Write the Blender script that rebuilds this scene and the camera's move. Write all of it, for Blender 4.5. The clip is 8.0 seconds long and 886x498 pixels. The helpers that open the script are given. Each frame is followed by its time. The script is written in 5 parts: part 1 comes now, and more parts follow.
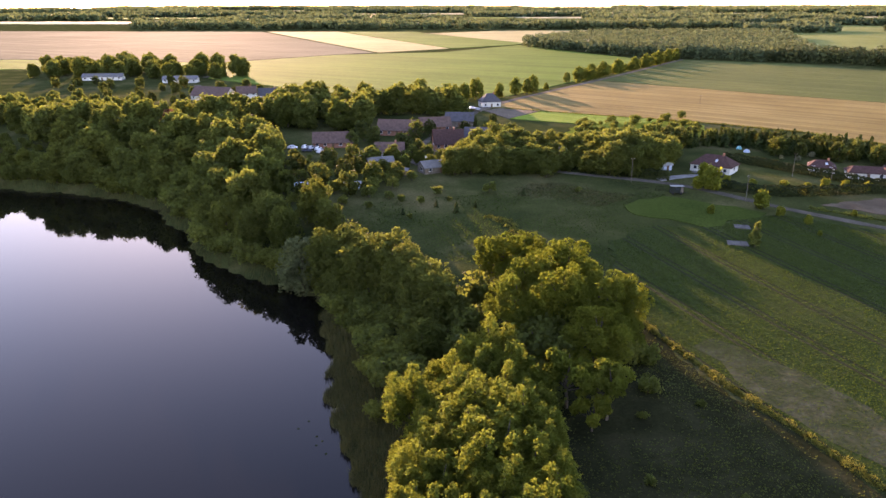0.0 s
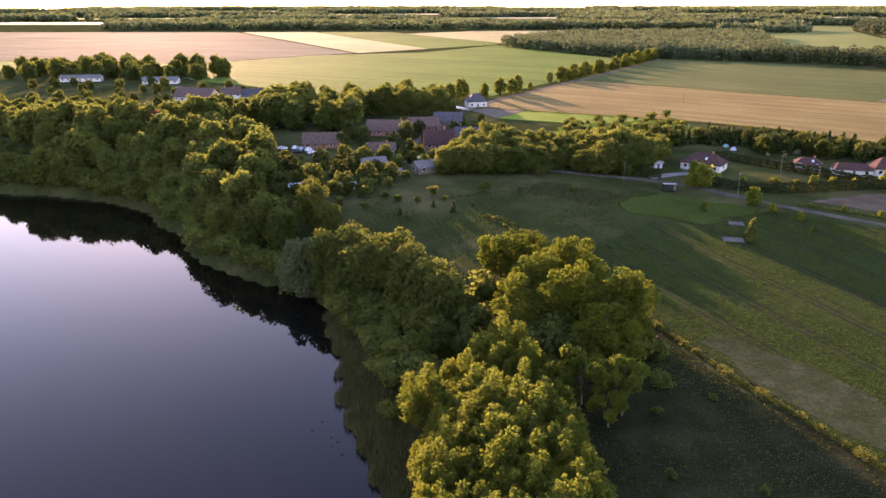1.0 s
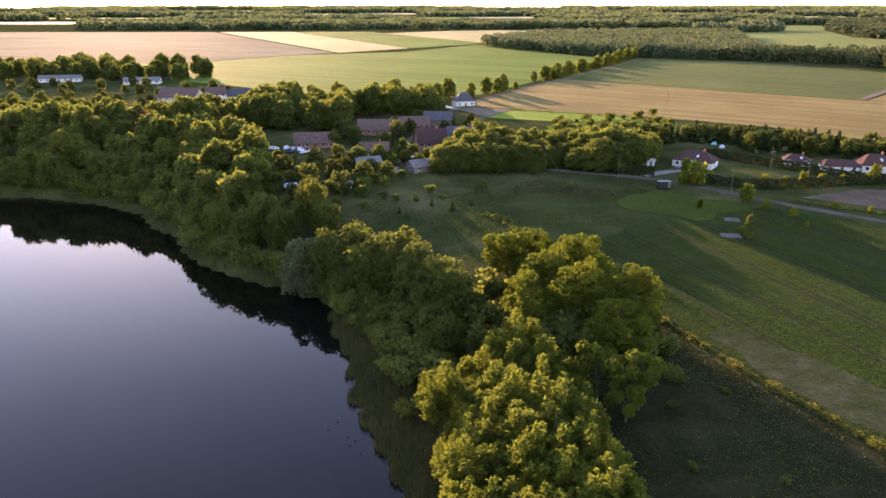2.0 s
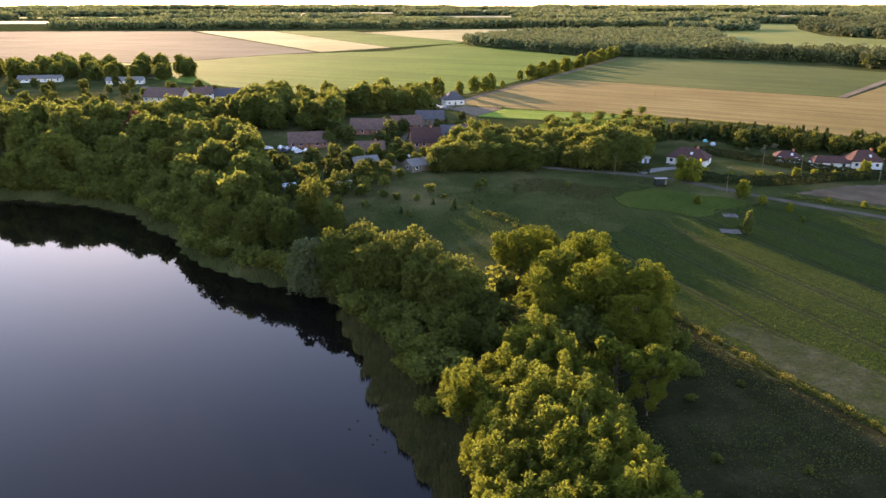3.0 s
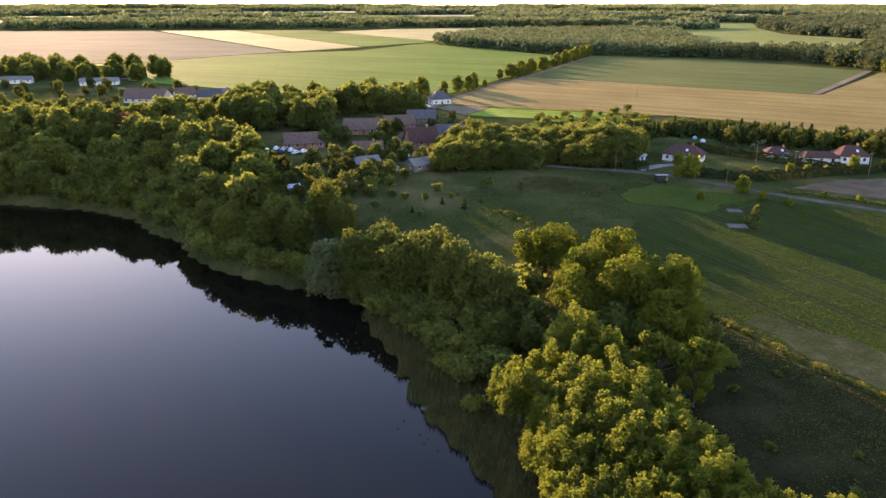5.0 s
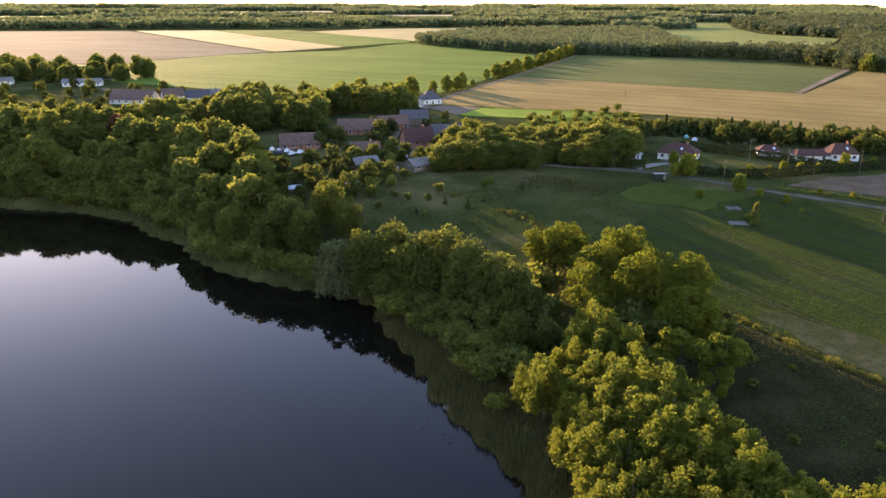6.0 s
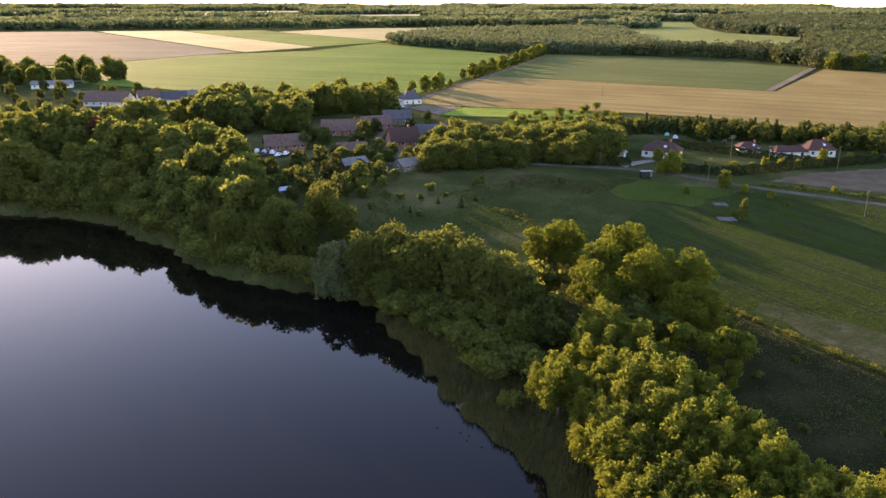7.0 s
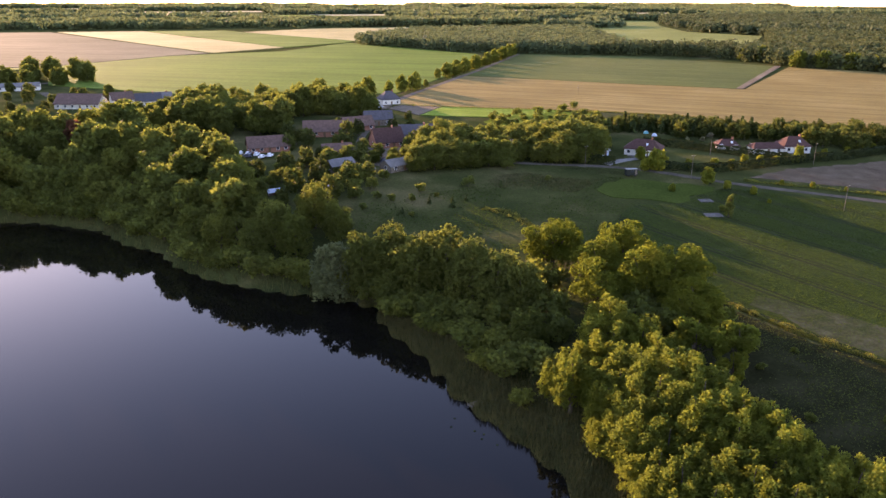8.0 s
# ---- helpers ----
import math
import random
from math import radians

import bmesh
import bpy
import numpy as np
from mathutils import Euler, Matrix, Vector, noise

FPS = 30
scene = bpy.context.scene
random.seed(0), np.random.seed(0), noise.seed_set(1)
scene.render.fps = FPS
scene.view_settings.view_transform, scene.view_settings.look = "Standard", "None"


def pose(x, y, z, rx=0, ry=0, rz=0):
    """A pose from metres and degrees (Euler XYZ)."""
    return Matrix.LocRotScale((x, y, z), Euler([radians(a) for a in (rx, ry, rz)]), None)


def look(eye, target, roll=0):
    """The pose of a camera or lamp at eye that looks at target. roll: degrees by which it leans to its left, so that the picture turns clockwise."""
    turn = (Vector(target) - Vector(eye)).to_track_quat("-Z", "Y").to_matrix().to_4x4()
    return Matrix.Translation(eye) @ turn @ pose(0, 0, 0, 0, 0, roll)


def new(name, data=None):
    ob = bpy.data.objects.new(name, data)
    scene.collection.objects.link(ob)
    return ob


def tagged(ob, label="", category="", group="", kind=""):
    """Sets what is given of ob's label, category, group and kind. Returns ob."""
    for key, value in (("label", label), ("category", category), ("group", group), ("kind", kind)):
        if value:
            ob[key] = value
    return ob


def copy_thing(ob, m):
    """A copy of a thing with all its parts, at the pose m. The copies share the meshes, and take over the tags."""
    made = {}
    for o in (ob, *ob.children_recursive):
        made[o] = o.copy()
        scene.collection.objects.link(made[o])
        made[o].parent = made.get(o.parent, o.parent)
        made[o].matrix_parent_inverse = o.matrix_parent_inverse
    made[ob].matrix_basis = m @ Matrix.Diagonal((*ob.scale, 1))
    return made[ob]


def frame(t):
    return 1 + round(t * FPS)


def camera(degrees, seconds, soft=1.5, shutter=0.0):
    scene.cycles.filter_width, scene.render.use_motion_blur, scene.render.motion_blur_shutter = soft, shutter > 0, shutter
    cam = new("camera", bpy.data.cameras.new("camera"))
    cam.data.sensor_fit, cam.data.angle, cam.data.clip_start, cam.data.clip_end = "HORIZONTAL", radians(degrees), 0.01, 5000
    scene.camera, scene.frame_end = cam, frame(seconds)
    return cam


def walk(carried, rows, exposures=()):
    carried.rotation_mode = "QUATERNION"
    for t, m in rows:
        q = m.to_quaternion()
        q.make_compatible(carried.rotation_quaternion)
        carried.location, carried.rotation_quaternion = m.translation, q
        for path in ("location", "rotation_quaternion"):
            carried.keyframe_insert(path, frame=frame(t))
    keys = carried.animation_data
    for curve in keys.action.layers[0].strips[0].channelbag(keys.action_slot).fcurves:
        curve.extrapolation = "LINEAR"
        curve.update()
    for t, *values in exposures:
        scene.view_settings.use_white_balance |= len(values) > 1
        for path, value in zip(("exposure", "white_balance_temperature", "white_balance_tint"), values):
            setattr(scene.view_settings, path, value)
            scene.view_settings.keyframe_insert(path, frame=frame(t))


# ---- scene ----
cam = camera(63.1, 8.0, soft=1.5)
METRES, EYE, TILT, LEAN, TURN = 58.0, 71.0, -18.6, 0.0, 0.0
ROWS = [
    (0.0, 0.0, 0.0, 0.0, 0.0, 0.0, -0.0),
    (0.5, -0.0501, -0.0016, -0.0007, -0.87, 0.01, 0.29),
    (1.0, -0.1094, -0.0028, -0.0034, -1.86, 0.02, 0.63),
    (1.5, -0.1632, -0.0026, -0.0053, -2.73, 0.01, 0.91),
    (3.0, -0.348, -0.0008, -0.0068, -5.39, -0.14, 1.78),
    (3.5, -0.405, 0.002, -0.0056, -6.05, -0.17, 2.0),
    (4.0, -0.472, 0.0063, -0.004, -6.85, -0.23, 2.26),
    (4.5, -0.5306, 0.011, -0.001, -7.55, -0.28, 2.5),
    (6.0, -0.7303, 0.0283, 0.0101, -10.05, -0.44, 3.29),
    (6.5, -0.7914, 0.0353, 0.0134, -11.12, -0.51, 3.67),
    (7.0, -0.8621, 0.0444, 0.0189, -12.54, -0.63, 4.16),
    (7.5, -0.9242, 0.0529, 0.0249, -13.78, -0.74, 4.59),
    (8.0, -0.9949, 0.0646, 0.0313, -15.18, -0.87, 5.07),
]
walk(cam, [(t, pose(0, 0, EYE, TILT, LEAN, TURN) @ pose(METRES * x, METRES * y, METRES * z, 90 + pitch, roll, yaw)) for t, x, y, z, yaw, pitch, roll in ROWS],
     [(0.0, 2.75, 7650, 47), (1.0, 2.75, 7650, 53), (1.7, 2.75, 7650, 47), (2.8, 2.7, 7650, 38), (4.5, 2.7, 7650, 37), (7.0, 2.65, 7650, 39), (8.0, 2.68, 7650, 47)])
SKY, SUN = 0.15, 3.2

# ---------------------------------------------------------------- light
SUN_AZ, SUN_EL = -19.5, 8.4          # degrees right of +y, degrees up
sun_way = Vector((math.sin(radians(SUN_AZ)) * math.cos(radians(SUN_EL)),
                  math.cos(radians(SUN_AZ)) * math.cos(radians(SUN_EL)), math.sin(radians(SUN_EL))))
world = bpy.data.worlds.new("evening_sky")
scene.world = world
world.use_nodes = True
wn = world.node_tree.nodes
sky = wn.new("ShaderNodeTexSky")
sky.sky_type, sky.sun_disc = "NISHITA", False
sky.sun_elevation, sky.sun_rotation = radians(SUN_EL), radians(SUN_AZ)
sky.air_density, sky.dust_density, sky.ozone_density = 1.0, 0.2, 2.3
world.node_tree.links.new(sky.outputs[0], wn["Background"].inputs[0])
wn["Background"].inputs[1].default_value = SKY
sun_data = bpy.data.lights.new("sun", "SUN")
sun_data.energy, sun_data.angle, sun_data.color = SUN, radians(0.6), (1.0, 0.79, 0.50)
sun = new("sun", sun_data)
sun.matrix_world = look(sun_way * 400, (0, 0, 0))

# ---------------------------------------------------------------- terrain
SHORE = [(-700, -500), (-700, 200), (-420, 300), (-300, 318), (-180, 288), (-139, 278), (-102, 256), (-94, 238), (-82, 228), (-78, 212), (-69, 199),
         (-58, 191), (-41, 179), (-28, 166), (-24.5, 144), (-22.5, 129), (-18.5, 117), (-15.5, 104), (-13, 90), (-6, 60),
         (4, 25), (14, -40), (20, -150), (20, -500)]
BASE_Y = [0, 60, 122, 185, 228, 245, 300, 372, 420, 600, 1500, 2500, 4900, 9000]
BASE_Z = [3, 4.5, 7, 10.5, 13.5, 14.4, 15.3, 17.2, 18, 19, 20, 27, 54, 54]


def shore_distance(x, y):
    """Metres inland from the lake's edge; negative over the water."""
    best, side = np.full(x.shape, 1e9), np.ones(x.shape)
    wig = 1.3 * np.sin(x * 0.31 + y * 0.23) + 0.8 * np.sin(x * 0.71 - y * 0.53)
    for (ax, ay), (bx, by) in zip(SHORE[:-1], SHORE[1:]):
        dx, dy = bx - ax, by - ay
        s = np.clip(((x - ax) * dx + (y - ay) * dy) / (dx * dx + dy * dy), 0, 1)
        d = np.hypot(x - ax - s * dx, y - ay - s * dy)
        near = d < best - 1e-6
        best = np.where(near, d, best)
        side = np.where(near, np.sign(dx * (y - ay) - dy * (x - ax)), side)
    return best * side + wig * np.clip(1 - np.abs(best) / 30, 0, 1)


def heights(x, y):
    x, y = np.asarray(x, float), np.asarray(y, float)
    d = shore_distance(x, y)
    base = np.interp(np.maximum(y, 0.35 * np.abs(x)), BASE_Y, BASE_Z)
    k = np.clip(d / 48, 0, 1)
    k = k * (2 - k)
    return np.where(d > 0, 0.06 + (base - 0.06) * k, np.maximum(-2.5, 0.06 + d * 0.12))


def height(x, y):
    return float(heights(np.array([x]), np.array([y]))[0])


def inside(poly, x, y):
    """True where the points lie within the polygon."""
    x, y = np.asarray(x, float), np.asarray(y, float)
    odd = np.zeros(x.shape, bool)
    for (ax, ay), (bx, by) in zip(poly, poly[1:] + poly[:1]):
        if ay != by:
            odd ^= ((ay > y) != (by > y)) & (x < (bx - ax) * (y - ay) / (by - ay) + ax)
    return odd


# ---------------------------------------------------------------- materials
def material(name):
    m = bpy.data.materials.new(name)
    m.use_nodes = True
    return m, m.node_tree.nodes, m.node_tree.links, m.node_tree.nodes["Principled BSDF"]


def ramp(nodes, links, source, stops):
    r = nodes.new("ShaderNodeValToRGB")
    while len(r.color_ramp.elements) < len(stops):
        r.color_ramp.elements.new(0.5)
    for e, (p, c) in zip(r.color_ramp.elements, stops):
        e.position, e.color = p, (*c, 1)
    links.new(source, r.inputs[0])
    return r.outputs[0]


def noise_tex(nodes, links, coord, scale, detail=4, rough=0.55, stretch=None, turn=0.0):
    n = nodes.new("ShaderNodeTexNoise")
    n.inputs["Scale"].default_value, n.inputs["Detail"].default_value, n.inputs["Roughness"].default_value = scale, detail, rough
    if stretch:
        for slot, value in (("Rotation", (0, 0, radians(turn))), ("Scale", stretch)):
            mp = nodes.new("ShaderNodeMapping")
            mp.inputs[slot].default_value = value
            links.new(coord, mp.inputs[0])
            coord = mp.outputs[0]
    links.new(coord, n.inputs["Vector"])
    return n.outputs[0]


def blend(nodes, links, a, b, fac, mode="MIX"):
    m = nodes.new("ShaderNodeMix")
    m.data_type, m.blend_type = "RGBA", mode
    for s, v in ((m.inputs[6], a), (m.inputs[7], b), (m.inputs[0], fac)):
        if hasattr(v, "is_linked"):
            links.new(v, s)
        elif isinstance(v, (int, float)):
            s.default_value = v
        else:
            s.default_value = (*v, 1)
    return m.outputs[2]


def place(nodes):
    return nodes.new("ShaderNodeNewGeometry").outputs["Position"]


def bump(nodes, links, shader, height_socket, strength, distance):
    b = nodes.new("ShaderNodeBump")
    b.inputs["Strength"].default_value, b.inputs["Distance"].default_value = strength, distance
    links.new(height_socket, b.inputs["Height"])
    links.new(b.outputs[0], shader.inputs["Normal"])


def surface(name, dark, mid, light, coarse, fine, rough=0.9, relief=0.3, depth=0.1, stretch=None, turn=0.0, gloss=0.0):
    """A matt surface with variation at two scales."""
    m, n, l, b = material(name)
    p = place(n)
    a = noise_tex(n, l, p, coarse, 5, 0.6, stretch, turn)
    f = noise_tex(n, l, p, fine, 6, 0.65)
    c1 = ramp(n, l, a, [(0.3, dark), (0.5, mid), (0.72, light)])
    c2 = ramp(n, l, f, [(0.25, (0.55, 0.55, 0.55)), (0.75, (1.35, 1.35, 1.35))])
    l.new(blend(n, l, c1, c2, 0.85, "MULTIPLY"), b.inputs["Base Color"])
    b.inputs["Roughness"].default_value = rough
    b.inputs["Specular IOR Level"].default_value = gloss
    bump(n, l, b, f, relief, depth)
    return m


def leaf_material(name, dark, light, glow=0.5, warm=(0.30, 0.33, 0.03)):
    """Leaves: matt above, letting the low sun through."""
    m, n, l, b = material(name)
    g = n.new("ShaderNodeNewGeometry")
    o = n.new("ShaderNodeObjectInfo")
    base = ramp(n, l, g.outputs["Random Per Island"], [(0.0, dark), (1.0, light)])
    tone = ramp(n, l, o.outputs["Random"], [(0.0, (0.72, 0.78, 0.7)), (0.5, (1, 1, 1)), (1.0, (1.3, 1.15, 0.9))])
    patch = ramp(n, l, noise_tex(n, l, g.outputs["Position"], 0.45, 3), [(0.3, (0.75, 0.8, 0.8)), (0.7, (1.2, 1.15, 1.0))])
    col = blend(n, l, blend(n, l, base, tone, 1.0, "MULTIPLY"), patch, 1.0, "MULTIPLY")
    l.new(col, b.inputs["Base Color"])
    b.inputs["Roughness"].default_value, b.inputs["Specular IOR Level"].default_value = 0.75, 0.08
    t = n.new("ShaderNodeBsdfTranslucent")
    l.new(blend(n, l, col, warm, 0.45), t.inputs[0])
    mix = n.new("ShaderNodeMixShader")
    mix.inputs[0].default_value = glow
    l.new(b.outputs[0], mix.inputs[1])
    l.new(t.outputs[0], mix.inputs[2])
    l.new(mix.outputs[0], n["Material Output"].inputs[0])
    return m


def plain(name, color, rough=0.6, metal=0.0, vary=0.15, scale=3.0, gloss=0.15):
    m, n, l, b = material(name)
    f = noise_tex(n, l, place(n), scale, 5, 0.6)
    lo, hi = tuple(c * (1 - vary) for c in color), tuple(min(1, c * (1 + vary)) for c in color)
    l.new(ramp(n, l, f, [(0.3, lo), (0.7, hi)]), b.inputs["Base Color"])
    b.inputs["Roughness"].default_value, b.inputs["Metallic"].default_value = rough, metal
    b.inputs["Specular IOR Level"].default_value = gloss
    bump(n, l, b, f, 0.2, 0.02)
    return m


def striped(name, a, b2, light, across, spacing, width, turn, coarse=0.02, fine=1.2, wheel=(0.02, 0.021, 0.012), relief=1.0, gloss=0.03):
    """A crop with drill rows and pairs of wheel tracks; turn: degrees of the rows' direction."""
    m, n, l, b = material(name)
    p = place(n)
    big = noise_tex(n, l, p, coarse, 5, 0.6)
    small = noise_tex(n, l, p, fine, 6, 0.7)
    rows = noise_tex(n, l, p, across, 3, 0.6, (1.0, 0.03, 1.0), turn)
    c = ramp(n, l, big, [(0.32, a), (0.52, b2), (0.72, light)])
    c = blend(n, l, c, ramp(n, l, rows, [(0.3, (0.7, 0.7, 0.68)), (0.7, (1.25, 1.25, 1.2))]), 0.8, "MULTIPLY")
    c = blend(n, l, c, ramp(n, l, small, [(0.3, (0.7, 0.72, 0.7)), (0.7, (1.3, 1.28, 1.25))]), 0.8, "MULTIPLY")
    if spacing:
        mp = n.new("ShaderNodeMapping")
        mp.inputs["Rotation"].default_value = (0, 0, radians(turn))
        l.new(p, mp.inputs[0])
        sep = n.new("ShaderNodeSeparateXYZ")
        l.new(mp.outputs[0], sep.inputs[0])
        near = None
        for off in (1.95, 0.05):
            mo = n.new("ShaderNodeMath")
            mo.operation = "PINGPONG"
            ad = n.new("ShaderNodeMath")
            ad.operation = "ADD"
            ad.inputs[1].default_value = off + 1000 * spacing
            l.new(sep.outputs[0], ad.inputs[0])
            l.new(ad.outputs[0], mo.inputs[0])
            mo.inputs[1].default_value = spacing / 2
            lt = n.new("ShaderNodeMapRange")
            lt.inputs[1].default_value, lt.inputs[2].default_value = width * 0.4, width
            lt.inputs[3].default_value, lt.inputs[4].default_value = 0.8, 0.0
            l.new(mo.outputs[0], lt.inputs[0])
            if near is None:
                near = lt.outputs[0]
            else:
                mx = n.new("ShaderNodeMath")
                mx.operation = "MAXIMUM"
                l.new(near, mx.inputs[0])
                l.new(lt.outputs[0], mx.inputs[1])
                near = mx.outputs[0]
        c = blend(n, l, c, wheel, near)
    l.new(c, b.inputs["Base Color"])
    b.inputs["Roughness"].default_value, b.inputs["Specular IOR Level"].default_value = 0.95, gloss
    bump(n, l, b, small, relief, 0.5)
    return m


M = {}
M["meadow"] = surface("meadow_grass", (0.03, 0.041, 0.014), (0.051, 0.06, 0.02), (0.11, 0.096, 0.042), 0.045, 1.6, relief=0.7, depth=0.3)
M["crop"] = striped("young_crop", (0.023, 0.038, 0.009), (0.03, 0.046, 0.011), (0.042, 0.054, 0.015), 1.1, 13.0, 0.5, -21.7)
M["wheat"] = striped("ripening_grain", (0.175, 0.128, 0.046), (0.21, 0.156, 0.058), (0.245, 0.184, 0.074), 0.25, 17.0, 0.9, -54.5, wheel=(0.14, 0.10, 0.04))
M["green_field"] = striped("green_grain", (0.062, 0.083, 0.024), (0.082, 0.102, 0.029), (0.11, 0.124, 0.038), 0.25, 17.0, 0.8, -54.5, coarse=0.008, wheel=(0.055, 0.066, 0.022))
M["lush"] = striped("bright_grass_plot", (0.12, 0.19, 0.024), (0.15, 0.225, 0.028), (0.18, 0.24, 0.04), 0.3, 0, 0, -54.5)
M["scrub_grass"] = surface("scrub_grass", (0.08, 0.11, 0.018), (0.12, 0.16, 0.026), (0.17, 0.2, 0.04), 0.06, 0.9, relief=0.8, depth=0.4)
M["big_green"] = striped("wide_green_field", (0.075, 0.128, 0.024), (0.095, 0.152, 0.029), (0.118, 0.17, 0.037), 0.12, 0, 0, -60, coarse=0.006, fine=0.5, relief=0.65, gloss=0.01)
M["pasture"] = striped("dry_pasture", (0.13, 0.15, 0.04), (0.16, 0.18, 0.05), (0.19, 0.2, 0.065), 0.1, 0, 0, -60, coarse=0.006, fine=0.5)
M["soil"] = striped("bare_soil", (0.13, 0.10, 0.075), (0.16, 0.125, 0.095), (0.20, 0.16, 0.12), 0.8, 0, 0, -42)
M["pale_field"] = striped("pale_stubble", (0.25, 0.22, 0.10), (0.30, 0.265, 0.12), (0.34, 0.30, 0.145), 0.1, 0, 0, -60, coarse=0.006, fine=0.5)
M["dusk_field"] = striped("brown_field", (0.19, 0.162, 0.105), (0.23, 0.195, 0.13), (0.27, 0.23, 0.155), 0.1, 0, 0, -60, coarse=0.006, fine=0.5, relief=0.3, gloss=0.001)
M["dirt"] = surface("pale_dirt_road", (0.11, 0.09, 0.068), (0.145, 0.12, 0.09), (0.19, 0.16, 0.12), 0.2, 2.5, relief=0.3)
M["track"] = surface("worn_lane_gravel", (0.07, 0.06, 0.046), (0.095, 0.082, 0.064), (0.13, 0.112, 0.09), 0.2, 2.5, relief=0.3)
M["alder"] = leaf_material("alder_leaves", (0.084, 0.112, 0.02), (0.142, 0.166, 0.034), 0.55, (0.375, 0.42, 0.055))
M["oak"] = leaf_material("oak_leaves", (0.066, 0.087, 0.014), (0.116, 0.136, 0.025), 0.55, (0.33, 0.395, 0.045))
M["willow"] = leaf_material("willow_leaves", (0.085, 0.105, 0.05), (0.135, 0.155, 0.08), 0.45, (0.28, 0.32, 0.12))
M["mixed"] = leaf_material("mixed_leaves", (0.060, 0.075, 0.021), (0.10, 0.122, 0.033), 0.5, (0.31, 0.345, 0.055))
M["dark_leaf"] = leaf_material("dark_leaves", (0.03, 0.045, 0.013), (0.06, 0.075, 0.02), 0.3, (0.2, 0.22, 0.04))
M["lime"] = leaf_material("yellow_green_leaves", (0.10, 0.13, 0.02), (0.17, 0.19, 0.03), 0.5, (0.36, 0.34, 0.04))
M["linden"] = leaf_material("linden_leaves", (0.07, 0.095, 0.02), (0.115, 0.14, 0.03), 0.5, (0.27, 0.30, 0.045))
M["garden_leaf"] = leaf_material("garden_leaves", (0.046, 0.062, 0.018), (0.08, 0.097, 0.026), 0.45, (0.23, 0.26, 0.045))
M["spruce"] = leaf_material("spruce_needles", (0.025, 0.045, 0.018), (0.05, 0.075, 0.025), 0.15)
# evergreen leaves coloured extra dark to hold the hedge's backlit shade
M["hedge"] = leaf_material("backlit_hedge_leaves", (0.013, 0.022, 0.009), (0.026, 0.04, 0.014), 0.06)
M["reed"] = leaf_material("reed_blades", (0.046, 0.05, 0.024), (0.08, 0.08, 0.038), 0.3, (0.13, 0.125, 0.045))
M["blade"] = leaf_material("crop_blades", (0.026, 0.042, 0.009), (0.038, 0.056, 0.012), 0.5, (0.11, 0.18, 0.026))
M["herb"] = leaf_material("tall_herbs", (0.07, 0.085, 0.02), (0.13, 0.13, 0.033), 0.45, (0.30, 0.28, 0.045))
M["bark"] = surface("bark", (0.07, 0.055, 0.04), (0.10, 0.08, 0.06), (0.14, 0.12, 0.09), 1.5, 8, relief=0.8, depth=0.05)
M["white"] = plain("white_render", (0.62, 0.60, 0.55), 0.85)
M["cream"] = plain("cream_render", (0.55, 0.50, 0.40), 0.85)
M["brickwork"] = plain("red_brick", (0.30, 0.13, 0.085), 0.85, vary=0.3)
M["red_tile"] = plain("red_roof_tile", (0.076, 0.041, 0.036), 0.85, vary=0.3, scale=1.5, gloss=0.05)
M["brown_tile"] = plain("weathered_brown_tile", (0.125, 0.075, 0.06), 0.75, vary=0.3, scale=1.0)
M["grey_sheet"] = plain("grey_roof_sheet", (0.15, 0.145, 0.14), 0.85, vary=0.2, scale=1.0)
M["slate"] = plain("dark_slate_roof", (0.075, 0.072, 0.08), 0.8, vary=0.25, scale=1.0)
M["window"] = plain("dark_window_glass", (0.03, 0.035, 0.045), 0.08, vary=0.1, gloss=0.6)
M["frame"] = plain("white_frame", (0.72, 0.72, 0.70), 0.5)
M["door"] = plain("brown_door", (0.14, 0.08, 0.045), 0.6)
M["gravel"] = surface("brown_gravel", (0.085, 0.062, 0.042), (0.115, 0.086, 0.058), (0.15, 0.115, 0.082), 0.15, 3.0, relief=0.4)
# very dark base colour that stands in for tree shade beside the grove
M["fallow"] = surface("shaded_fallow_grass", (0.017, 0.018, 0.008), (0.025, 0.026, 0.011), (0.04, 0.038, 0.018), 0.16, 1.8, relief=0.7, depth=0.25)
M["mown"] = surface("mown_grass", (0.036, 0.056, 0.013), (0.046, 0.068, 0.015), (0.06, 0.08, 0.02), 0.06, 1.6, relief=0.5, depth=0.15)
M["far_pale"] = striped("distant_pale_field", (0.30, 0.27, 0.15), (0.36, 0.32, 0.19), (0.40, 0.36, 0.22), 0.05, 0, 0, -60, coarse=0.004, fine=0.2)
# leaf colour lifted and blued to hold the haze of distance
M["far_haze_leaf"] = leaf_material("far_haze_leaves", (0.05, 0.08, 0.043), (0.085, 0.112, 0.056), 0.35, (0.21, 0.24, 0.10))
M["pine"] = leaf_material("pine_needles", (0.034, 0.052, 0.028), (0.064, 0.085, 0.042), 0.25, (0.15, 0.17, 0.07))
M["blossom"] = leaf_material("pale_blossom", (0.11, 0.12, 0.07), (0.19, 0.195, 0.13), 0.4, (0.45, 0.45, 0.3))
M["copper"] = leaf_material("copper_leaves", (0.06, 0.03, 0.022), (0.10, 0.05, 0.035), 0.4, (0.3, 0.12, 0.06))
M["dry_crop"] = surface("thin_dry_crop", (0.036, 0.046, 0.017), (0.052, 0.056, 0.027), (0.085, 0.08, 0.05), 0.2, 1.4, relief=0.7, depth=0.25)
